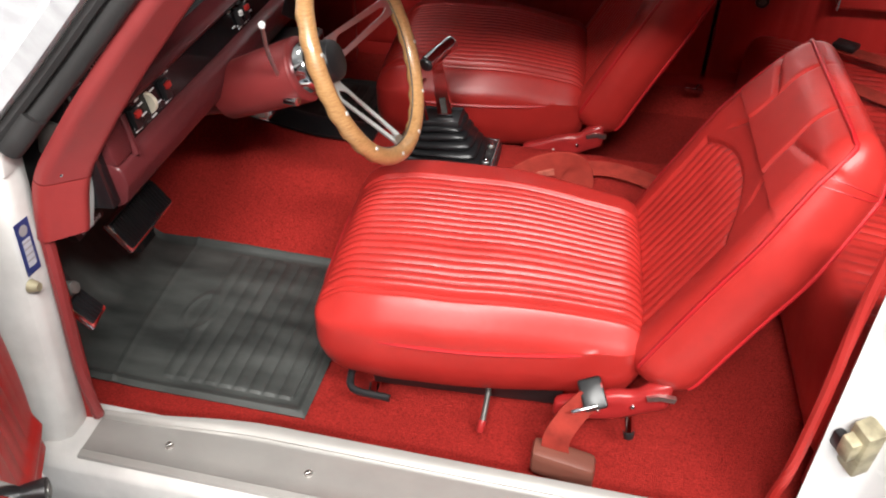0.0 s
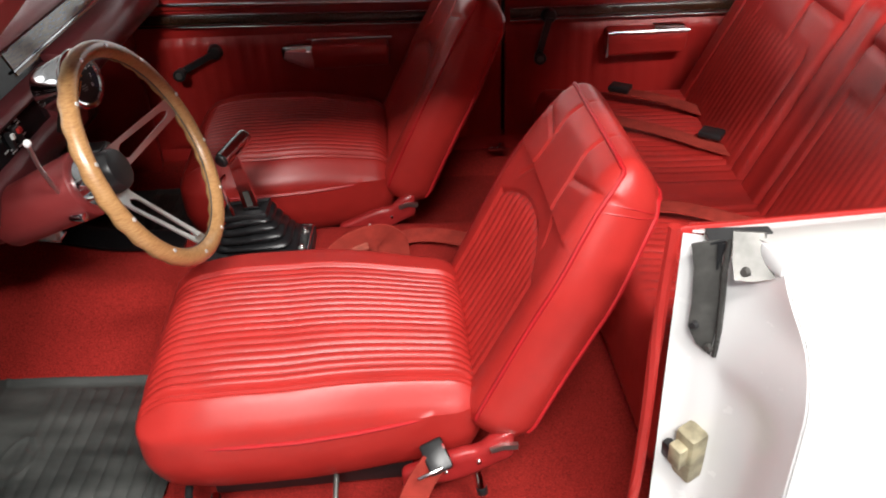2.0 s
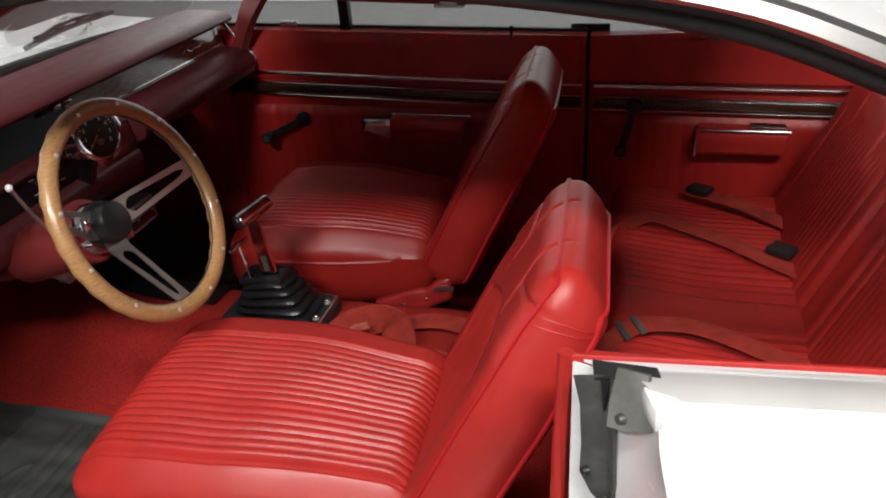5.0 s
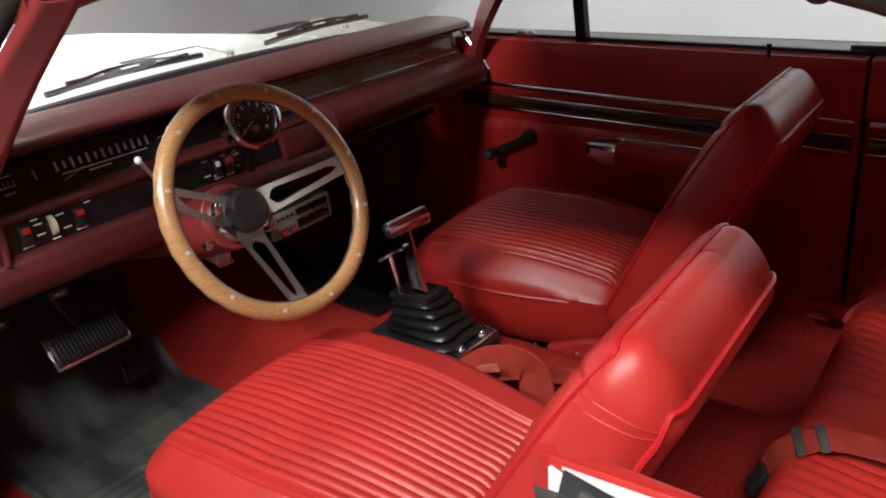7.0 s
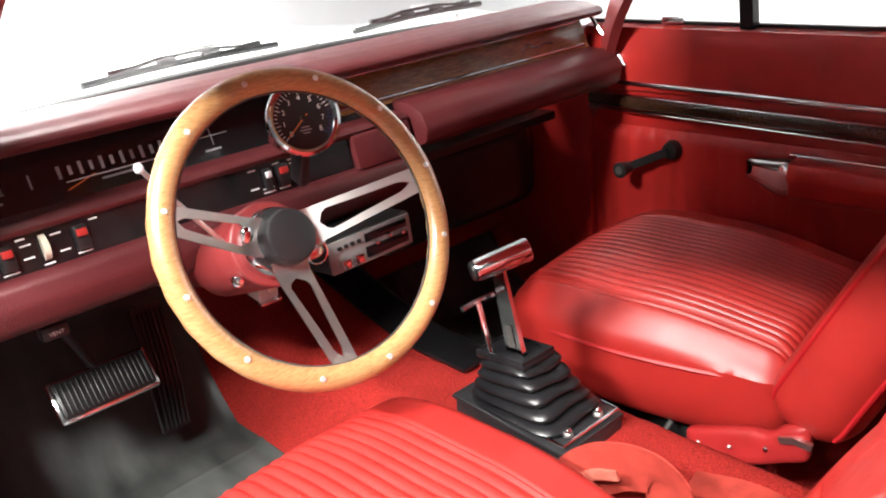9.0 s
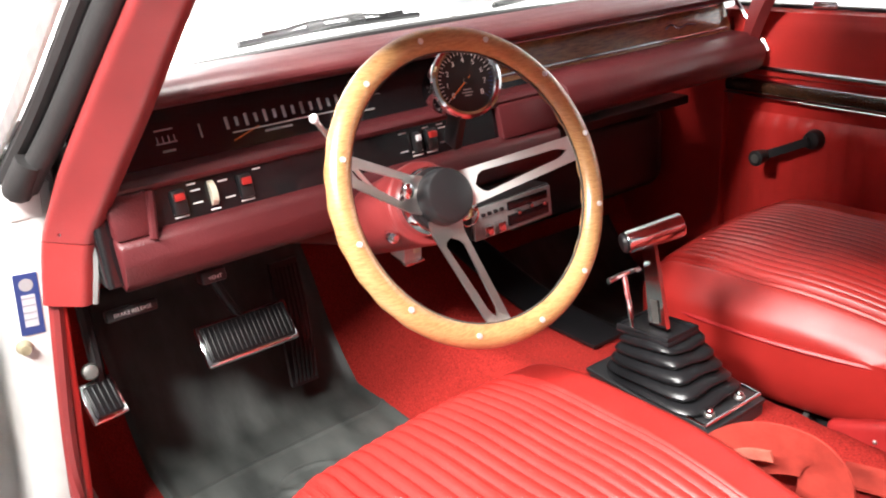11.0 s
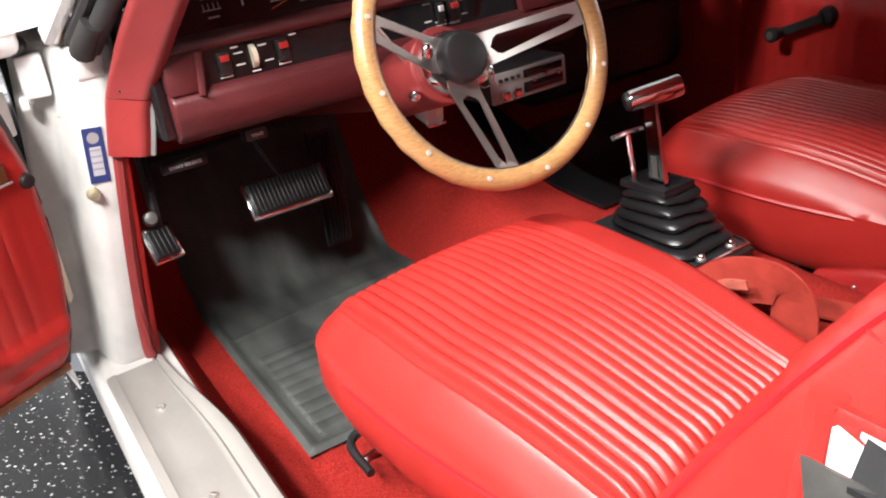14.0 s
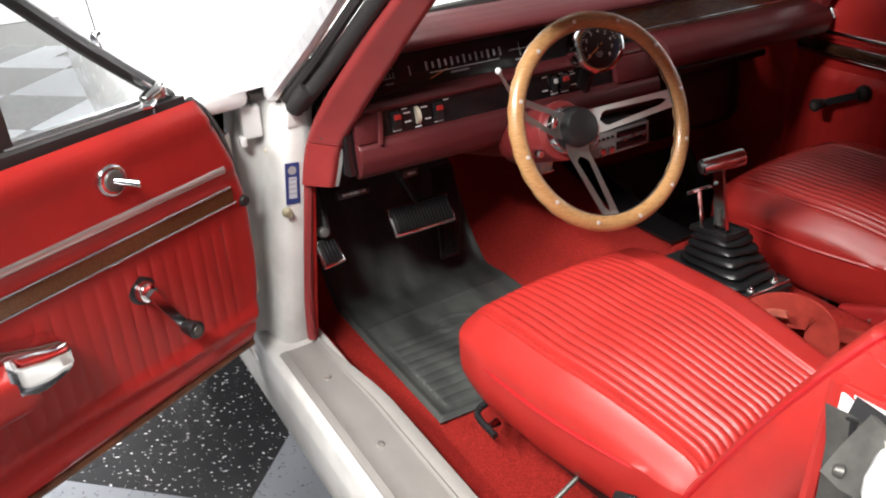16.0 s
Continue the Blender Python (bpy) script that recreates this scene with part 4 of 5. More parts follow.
    part("track_bolt", rod((-0.165, -0.19, 0.405), (-0.165, -0.222, 0.402), 0.010, 0.008, 14, 0.002), CHROME, s, "bright track bolt")
    st = part("tilt_stop", rod((0.235 + reach, -0.215, 0.445), (0.240 + reach, -0.226, 0.405), 0.007, 0.009, 14), CHROME, s, "bright stop with a rubber foot")
    part("rubber_foot", rod((0.240 + reach, -0.226, 0.408), (0.242 + reach, -0.229, 0.392), 0.010, 0.009, 14, 0.002), BLACK, st)
    lv = part("release_lever", rod((0.045, -0.17, 0.42), (0.040, -0.228, 0.385), 0.005, 0.005, 12), GREYMET, s, "steel release lever with a red tip")
    part("lever_tip", rod((0.040, -0.226, 0.387), (0.036, -0.240, 0.368), 0.008, 0.007, 12, 0.002), REDPLASTIC, lv)
    part("adjust_lever", tube([(-0.21, -0.17, 0.425), (-0.20, -0.215, 0.415), (-0.13, -0.225, 0.412)], 0.007, 8), BLACK, s)
    return s


bucket_seat(pose(-0.020, 0.415, -0.006, 0, 0, 4), "red vinyl driver bucket seat with pleated cushion and backrest", 0.055)
bucket_seat(pose(-0.137, 1.195, 0.012, 0, 0, 4), "red vinyl passenger bucket seat, slid further forward")


def rear_seat():
    s = thing("rear_bench", "red vinyl rear bench seat with pleated panels", "bench seat")

    def cush(x, y, z, n):
        t = max(0, n.z)
        pz = z
        if t > 0.2:
            for c in (-0.31, 0.31):
                if abs(y - c) < 0.235:
                    pz += 0.006 * t * (pleats((y - c + 0.235) / 0.47, 19) - 0.9) * step(0.225, 0.19, x) * step(-0.215, -0.18, x) if -0.215 < x < 0.225 else 0
                pz += 0.018 * t * max(0, 1 - ((y - c) / 0.3) ** 2)
            pz -= 0.004 * t * groove(abs(y) - 0.065, 0.006)
            pz += 0.02 * step(0.0, -0.25, x) * t
        return (x + 0.777 - 0.06 * y, y + 0.80, pz + 0.52)

    part("seat_cushion", cushion((0.24, 0.62, 0.10), 0.045, 30, 240, 8, cush), VINYL, s, "pleated red vinyl bench cushion")

    def back(x, y, z, n):
        u = (z + 0.27) / 0.54
        px = x
        if n.x < -0.2:
            for c in (-0.31, 0.31):
                inside = abs(y - c) < 0.19 and 0.05 < u < 0.66
                px -= 0.018 * max(0, 1 - ((y - c) / 0.3) ** 2)
                if inside:
                    px -= 0.0028 * (pleats((y - c + 0.19) / 0.38, 17) - 0.9)
                px += 0.006 * groove(abs(y - c) - 0.20, 0.005) * (u < 0.66)
                px += 0.006 * groove((u - 0.67) * 0.54, 0.005) * (abs(y - c) < 0.2)
                px += 0.006 * groove(abs(y - c) - 0.10, 0.005) * (u > 0.67)
                px += 0.006 * groove((u - 0.84) * 0.54, 0.005) * (abs(y - c) < 0.27)
            px += 0.012 * groove(abs(y) - 0.055, 0.010)
        cx, sx = math.cos(radians(24)), math.sin(radians(24))
        zz = z + 0.27
        return (0.940 + px * cx + zz * sx, y * (1 - 0.05 * u) + 0.80, 0.53 + zz * cx - px * sx)

    part("backrest", cushion((0.07, 0.62, 0.27), 0.05, 8, 240, 44, back), VINYL, s, "pleated red vinyl bench backrest")
    part("seat_base", box((0.40, 1.26, 0.16), (0.80, 0.80, 0.40), bevel=0.02), CARPET, s)
    part("parcel_shelf", box((0.5, 1.3, 0.03), (1.56, 0.80, 1.04), bevel=0.01), VINYL_D, car)


rear_seat()

# ---- dashboard ----


def dashboard():
    d = thing("dashboard", "maroon padded dashboard with black instrument panel and woodgrain trim", "dashboard")
    y0, y1 = 0.130, 1.475
    pad = [(-0.83, 1.012), (-0.815, 1.032), (-0.78, 1.043), (-0.70, 1.054), (-0.64, 1.055), (-0.600, 1.053), (-0.575, 1.048), (-0.560, 1.041), (-0.556, 1.033), (-0.561, 1.026), (-0.577, 1.021), (-0.63, 1.018), (-0.83, 0.99)]
    pb = prism(pad, y0 - 0.02, y1 + 0.02, 0.007)
    for v in pb.verts:
        if v.co.x < -0.74:
            v.co.y = min(max(v.co.y, 0.20), 1.40)
    part("dash_pad", pb, MAROON, d, "maroon padded dash top")
    part("gauge_panel", prism([(-0.70, 1.020), (-0.612, 1.020), (-0.580, 0.942), (-0.70, 0.942)], y0, y1, 0.0), GLOSSBLK, d, "black instrument cluster")
    part("cluster_ledge", prism([(-0.70, 0.946), (-0.546, 0.944), (-0.533, 0.936), (-0.538, 0.926), (-0.70, 0.924)], y0, 0.905, 0.004), MAROON, d)
    part("switch_panel", prism([(-0.68, 0.930), (-0.545, 0.930), (-0.533, 0.873), (-0.68, 0.873)], y0 + 0.05, 0.78, 0.0), GLOSSBLK, d, "black switch panel")
    low = [(-0.68, 0.877), (-0.531, 0.877), (-0.516, 0.868), (-0.510, 0.842), (-0.518, 0.811), (-0.536, 0.797), (-0.68, 0.808)]
    part("lower_panel", prism(low, y0, 0.905, 0.006), MAROON, d, "maroon lower dash panel")
    part("left_end_panel", prism([(-0.69, 0.932), (-0.533, 0.932), (-0.518, 0.873), (-0.69, 0.873)], y0, y0 + 0.054, 0.006), MAROON, d)
    part("right_end_panel", prism([(-0.69, 0.932), (-0.533, 0.932), (-0.518, 0.873), (-0.69, 0.873)], 0.778, 0.905, 0.006), MAROON, d)
    gl = [(-0.68, 0.962), (-0.540, 0.958), (-0.508, 0.942), (-0.494, 0.916), (-0.502, 0.888), (-0.535, 0.874), (-0.68, 0.876)]
    part("glovebox_pad", prism(gl, 0.912, y1, 0.008), MAROON, d, "maroon padded glovebox door")
    part("woodgrain_panel", prism([(-0.63, 1.0195), (-0.609, 1.0195), (-0.5825, 0.955), (-0.63, 0.955)], 0.80, y1 - 0.004, 0.0), DASHWOOD, d, "glossy woodgrain dash panel")
    for z, x in ((1.0155, -0.6055), (0.9665, -0.5855)):
        part("chrome_line", sweep([Vector((x, 0.79, z)), Vector((x, y1 - 0.02, z))], circle(0.0032, 8)), CHROME, d)
    part("chrome_line", sweep([Vector((-0.539, y0 + 0.05, 0.931)), Vector((-0.539, 0.78, 0.931))], slab(0.004, 0.003)), MAROON, d)
    part("left_end_trim", box((0.012, 0.01, 0.15), (-0.560, y0 - 0.006, 0.90), (0, 8, 0), 0.003), CHROME, d)
    part("dash_end", prism([(-0.70, 1.02), (-0.58, 1.02), (-0.545, 0.95), (-0.53, 0.81), (-0.70, 0.79)], y0 - 0.02, y0 + 0.002, 0.003), GLOSSBLK, d)
    part("right_end_trim", tube([(-0.600, y1 + 0.012, 1.034), (-0.560, y1 + 0.014, 0.985), (-0.520, y1 + 0.012, 0.945), (-0.500, y1 + 0.010, 0.92)], 0.004, 6), CHROME, d, "chrome end trim")
    part("under_panel", box((0.34, 1.36, 0.02), (-0.85, 0.78, 0.80), bevel=0.004), BLACK, d)

    part("bezel_rib", tube([(-0.534, y0 + 0.058, 0.928), (-0.525, y0 + 0.053, 0.900), (-0.516, y0 + 0.047, 0.868)], 0.006, 8), MAROON, d)
    plate = part("end_plate", box((0.055, 0.006, 0.060), (-0.590, y0 - 0.024, 0.925), (0, 12, 0), 0.002), GREYMET, d, "dull grey end plate")
    part("plate_edge", box((0.003, 0.008, 0.062), (-0.562, y0 - 0.024, 0.922), (0, 12, 0), 0.001), CHROME, plate)

    # instruments on the cluster face, which leans back
    def face(y, k, out=0.002):
        """A place on the instrument face, k from its foot (0) to its top (1)."""
        return Vector((-0.5833 - 0.0213 * k + out, y, 0.950 + 0.052 * k))
    tilt = math.degrees(math.atan2(0.032, 0.078))

    def bar(y, k, w, h, m, name="scale_mark"):
        p = face(y, k)
        part(name, box((0.0012, w, h), p, (0, -tilt, 0), 0), m, d)
    for i in range(13):
        bar(0.330 + i * 0.0150, 0.60, 0.0045, 0.013 if i % 2 else 0.018, DIMMARK)
    bar(0.420, 0.33, 0.170, 0.0014, MARK)
    bar(0.405, 0.20, 0.044, 0.003, DIMMARK)
    for y in (0.178, 0.240):
        bar(y, 0.75, 0.026, 0.002, DIMMARK)
        bar(y, 0.42, 0.030, 0.0016, DIMMARK)
        for j in range(4):
            bar(y - 0.012 + j * 0.008, 0.52, 0.0012, 0.009, DIMMARK)
        bar(y, 0.22, 0.018, 0.003, DIMMARK)
    bar(0.290, 0.55, 0.0025, 0.020, DIMMARK)
    bar(0.560, 0.55, 0.055, 0.0012, DIMMARK)
    bar(0.560, 0.55, 0.0012, 0.030, DIMMARK)
    bar(0.557, 0.16, 0.026, 0.003, DIMMARK)
    p = face(0.355, 0.25)
    part("needle", box((0.0012, 0.045, 0.0016), p, (18, -tilt, 0), 0), ORANGE, d)

    def sface(y, z, out=0.0):
        return Vector((-0.533 - 0.012 * (z - 0.873) / 0.057 + out, y, z))

    def switch(y, red, w=0.020):
        p = sface(y, 0.902, 0.002)
        s = part("rocker_switch", box((0.014, w, 0.034), p, (0, -11, 0), 0.003), BLACK, d, "black rocker switch")
        part("rocker_cap", box((0.006, w * 0.7, 0.010), p + Vector((0.008, 0, 0.009)), (0, -11, 0), 0.001), VINYL if red else MARK, s)
        for z in (0.921, 0.888, 0.882):
            part("print_bar", box((0.001, 0.020 if z < 0.89 else 0.012, 0.0022), sface(y + (0.0 if z < 0.89 else 0.022), z, 0.001), (0, -11, 0), 0), MARK, s)
    switch(0.224, True)
    switch(0.320, True)
    switch(0.640, True)
    switch(0.612, False, 0.012)
    t = part("thumbwheel", rod(sface(0.272, 0.902, -0.004) - Vector((0, 0.004, 0)), sface(0.272, 0.902, -0.004) + Vector((0, 0.004, 0)), 0.018, seg=24), CREAM, d)
    for y, z in ((0.272, 0.881), (0.290, 0.916), (0.296, 0.892), (0.250, 0.912), (0.250, 0.895), (0.588, 0.892), (0.665, 0.915), (0.665, 0.892), (0.590, 0.920)):
        part("print_bar", box((0.001, 0.014, 0.0022), sface(y, z, 0.001), (0, -11, 0), 0), MARK, d)
    for i in range(3):
        part("heater_lever", box((0.012, 0.022, 0.008), (-0.598, 0.735 + i * 0.036, 1.006), bevel=0.002), CHROME if i else BLACK, d)
    # script emblem as a plain shape
    part("emblem", tube([(-0.594, 1.27, 0.986), (-0.596, 1.29, 0.993), (-0.594, 1.31, 0.984), (-0.595, 1.335, 0.988), (-0.594, 1.36, 0.986)], 0.0016, 5), CHROME, d)
    part("vent_grille", box((0.02, 0.16, 0.035), (-0.62, 1.02, 0.865), (0, -30, 0), 0.003), BLACK, d)
    return d


dashboard()


def tachometer():
    c = Vector((-0.372, 0.594, 1.020))
    ax = Vector((0.93, -0.22, 0.29)).normalized()
    t = thing("tachometer", "chrome round tachometer with black dial clamped beside the steering column", "gauge")
    part("cup", rod(c - ax * 0.075, c, 0.038, 0.050, 36, 0.004), CHROME, t, "chrome cup")
    q = ax.to_track_quat("Z", "Y").to_matrix().to_4x4()
    m = Matrix.Translation(c) @ q
    ring = [m @ Vector((0.047 * math.cos(a), 0.047 * math.sin(a), 0.004)) for a in [2 * math.pi * i / 40 for i in range(40)]]
    part("bezel", sweep(ring, circle(0.0055, 8), ax, True), CHROME, t, "chrome bezel")
    dial = part("dial", rod(c - ax * 0.002, c + ax * 0.001, 0.044, seg=40), BLACK, t, "black dial")
    up = (Vector((0, 0, 1)) - ax * ax.z).normalized()
    rt = up.cross(ax)

    def on(a, r, lift=0.0022):
        return c + ax * lift + up * (r * math.cos(a)) + rt * (r * math.sin(a))
    for i in range(33):
        a = radians(-130 + 260 * i / 32)
        part("tick", rod(on(a, 0.036 if i % 4 else 0.033), on(a, 0.040), 0.0006, seg=5), MARK if i < 26 else BLUE, dial)
    fm = Matrix((( rt.x, up.x, ax.x, 0), (rt.y, up.y, ax.y, 0), (rt.z, up.z, ax.z, 0), (0, 0, 0, 1)))
    for i in range(9):
        a = radians(-130 + 260 * i / 8)
        text_mesh(str(i), 0.010, Matrix.Translation(on(a, 0.028)) @ fm, MARK, dial, "numeral")
    part("needle", rod(on(radians(50), 0.008, 0.004), on(radians(-130), 0.034, 0.004), 0.0009, seg=6), ORANGE, dial)
    part("needle_hub", rod(on(0, 0, 0.002), on(0, 0, 0.006), 0.004, seg=14), BLACK, dial)
    for k, w in enumerate((0.012, 0.016, 0.010)):
        part("print_bar", box((0.0006, w, 0.0016), on(radians(180), 0.012 + 0.004 * k, 0.002), (0, -17, -13), 0), DIMMARK, dial)
    part("bracket", box((0.03, 0.014, 0.06), c - ax * 0.05 - Vector((0, 0, 0.06)), (0, 20, 0), 0.003), BLACK, t)


tachometer()

ALUM = material("bright_aluminium", (0.80, 0.79, 0.76), 0.4, metal=0.6, vary=0.05, bump=0)
# ---- steering ----
WC = Vector((-0.251, 0.511, 0.915))
WN = Vector((0.921, 0.000, 0.389)).normalized()
WR = 0.189
WU = (Vector((0, 0, 1)) - WN * WN.z).normalized()
WS = WU.cross(WN)


def on_wheel(a, r, lift=0.0):
    """a: degrees from the wheel's foot, towards the passenger."""
    a = radians(a)
    return WC + WN * lift - WU * (r * math.cos(a)) + WS * (r * math.sin(a))


def steering_wheel():
    if WS.y < 0:
        raise ValueError("side")
    w = thing("steering_wheel", "wood-rimmed steering wheel with three slotted steel spokes", "steering wheel")
    n = 360
    bm = bmesh.new()
    rings = []
    for i in range(n):
        a = 360 * i / n
        fing = 0.0015 * math.cos(radians(a * 30))
        ring = []
        for j in range(14):
            b = 2 * math.pi * j / 14
            rr = 0.0155 + fing * max(0.0, 0.05 - math.sin(b))
            ring.append(bm.verts.new(on_wheel(a, WR + rr * math.cos(b), 0.92 * rr * math.sin(b))))
        rings.append(ring)
    for i in range(n):
        for j in range(14):
            bm.faces.new((rings[i][j], rings[i][(j + 1) % 14], rings[(i + 1) % n][(j + 1) % 14], rings[(i + 1) % n][j]))
    bmesh.ops.recalc_face_normals(bm, faces=bm.faces[:])
    rim = part("rim", bm, WOOD, w, "varnished wood rim with finger grips")
    core = [on_wheel(360 * i / 72, WR - 0.0150) for i in range(72)]
    part("rim_core", sweep(core, slab(0.004, 0.0022), WN, True), GREYMET, rim)
    for k in range(12):
        a = PH + 30 * (k - 3)
        p = on_wheel(a, WR, 0.0142)
        part("rivet", rod(p - WN * 0.002, p + WN * 0.0014, 0.0042, 0.0034, 12), ALUM, rim)
    HD = 0.096
    for a in SPOKES:
        b = bmesh.new()

        def at(r, off, lift):
            d = (on_wheel(a + 90, 1.0) - WC)
            sag = -HD + 0.008 + (HD - 0.008) * max(0.0, (r - 0.046) / 0.136)
            return on_wheel(a, r, sag + lift) + d * off
        rs = [0.030 + (0.180 - 0.030) * i / 24 for i in range(25)]
        hw = lambda r: 0.0265 - 0.0095 * max(0.0, r - 0.03) / 0.15

        def slot(r):
            if r < 0.055 or r > 0.165:
                return 0.0
            return (hw(r) - 0.0085) * (1.0 - 0.35 * (r - 0.055) / 0.11) * min(1.0, math.sqrt(max(0, min((r - 0.055) / 0.012, (0.165 - r) / 0.008))))
        for sgn in (-1, 1):
            vs = [[b.verts.new(at(r, sgn * o, l)) for o, l in ((slot(r), 0.0018), (hw(r), 0.0018), (hw(r), -0.0018), (slot(r), -0.0018))] for r in rs]
            for p, q in zip(vs, vs[1:]):
                for j in range(4):
                    b.faces.new((p[j], p[(j + 1) % 4], q[(j + 1) % 4], q[j]))
            b.faces.new(vs[0])
            b.faces.new(vs[-1])
        bmesh.ops.remove_doubles(b, verts=b.verts, dist=0.0002)
        bmesh.ops.recalc_face_normals(b, faces=b.faces[:])
        part("spoke", b, BRUSHED, w, "slotted brushed steel spoke")
    c = WC - WN * HD
    part("hub", rod(c - WN * 0.006, c + WN * 0.006, 0.044, 0.044, 40, 0.002), BLACK, w)
    part("horn_button", rod(c + WN * 0.006, c + WN * 0.036, 0.040, 0.036, 40, 0.006), BLACK, w, "black padded horn button")
    part("hub_ring", rod(c - WN * 0.035, c - WN * 0.006, 0.050, 0.046, 40, 0.003), CHROME, w, "chrome hub adapter")
    part("horn_contact", ball(on_wheel(-110, 0.058, -HD + 0.022), 0.009, (0.6, 1, 1.3)), CHROME, w)
    return c


PH = -22.0
SPOKES = (-110, -8, 94)
hub_c = steering_wheel()


def column():
    t = thing("steering_column", "red painted steering column with chrome ignition lock", "steering column")
    a = hub_c - WN * 0.035
    b = hub_c - WN * 0.21
    e = Vector((-1.05, b.y, 0.66))
    part("shroud", rod(a, b, 0.060, 0.052, 32, 0.006), REDPAINT, t, "red column shroud")
    part("jacket", rod(b, e, 0.038, 0.036, 28), REDPAINT, t)
    part("collar", rod(a - WN * 0.005, a + WN * 0.004, 0.061, 0.059, 32, 0.003), REDPAINT, t)
    # turn signal stalk
    k0 = a - WN * 0.03 + Vector((0, -0.05, 0.02))
    k1 = Vector((-0.368, 0.357, 1.014))
    s = part("signal_stalk", tube([k0, k0.lerp(k1, 0.5) + Vector((-0.005, 0, 0)), k1], 0.0035, 8), BRUSHED, t, "turn signal stalk with white knob")
    part("stalk_knob", ball(k1, 0.0060, (1, 1, 1.1)), MARK, s)
    ign = a - WN * 0.03 + Vector((0.0, 0.058, -0.02))
    part("ignition_lock", rod(ign, ign + WN * 0.045, 0.024, 0.022, 24, 0.003), CHROME, t, "chrome ignition lock")
    part("key_slot", box((0.002, 0.003, 0.012), ign + WN * 0.046, bevel=0), BLACK, t)
    part("key_ring", tube([ign + WN * 0.05 + Vector((0.004, 0.016 * math.cos(x), -0.016 + 0.016 * math.sin(x))) for x in [2 * math.pi * i / 16 for i in range(16)]], 0.0012, 5, 2, (1, 0, 0), closed=True), CHROME, t)
    part("hazard_button", rod(a - WN * 0.02 + Vector((0, -0.05, -0.03)), a + WN * 0.01 + Vector((0, -0.062, -0.036)), 0.010, 0.008, 16, 0.002), CHROME, t)
    g = tagged(as_object("brake_control_box", box((0.045, 0.034, 0.048), (-0.486, 0.542, 0.766), (0, 8, 0), 0.004), PALEMET), "small silver control box hung under the steering column", "control box")
    part("box_plate", box((0.003, 0.012, 0.030), (-0.459, 0.546, 0.769), (0, 8, 0), 0.001), CREAM, g)
    part("box_foot", box((0.047, 0.036, 0.005), (-0.484, 0.542, 0.741), (0, 8, 0), 0.002), CHROME, g)
    part("box_stem", box((0.02, 0.02, 0.07), (-0.505, 0.540, 0.810), (0, 8, 0), 0.004), GREYMET, g)


column()


def stereo():
    o = tagged(as_object("car_stereo", box((0.15, 0.175, 0.055), (-0.520, 0.724, 0.772), (0, -4, 2), 0.004), BLACK), "silver-faced car stereo hung under the dashboard", "car stereo")
    m = pose(-0.443, 0.726, 0.776, 0, -4, 2)

    def pc(name, s, at, mat, label=""):
        b = box(s, (0, 0, 0), bevel=0.0012)
        bmesh.ops.transform(b, matrix=m @ Matrix.Translation(at), verts=b.verts)
        return part(name, b, mat, o, label)
    pc("face_plate", (0.006, 0.168, 0.052), (0, 0, 0), SILVER, "silver face plate")
    pc("tape_door", (0.004, 0.088, 0.014), (0.004, 0.030, 0.014), GLOSSBLK, "black tape slot")
    pc("display", (0.004, 0.090, 0.018), (0.004, 0.030, -0.010), GLOSSBLK)
    for i in range(4):
        pc("button", (0.005, 0.007, 0.006), (0.005, -0.066 + i * 0.013, 0.014), BLACK)
    for i in range(3):
        pc("slider", (0.010, 0.008, 0.006), (0.007, 0.005 + i * 0.028, 0.001 + 0.004 * (i % 2)), CHROME)
    for y in (-0.062, -0.036):
        pc("knob", (0.012, 0.016, 0.016), (0.008, y, -0.012), CHROME)
    for y in (-0.05, -0.03):
        pc("print_bar", (0.001, 0.012, 0.003), (0.004, y, -0.023), MARK)


stereo()

# ---- pedals and floor mats ----


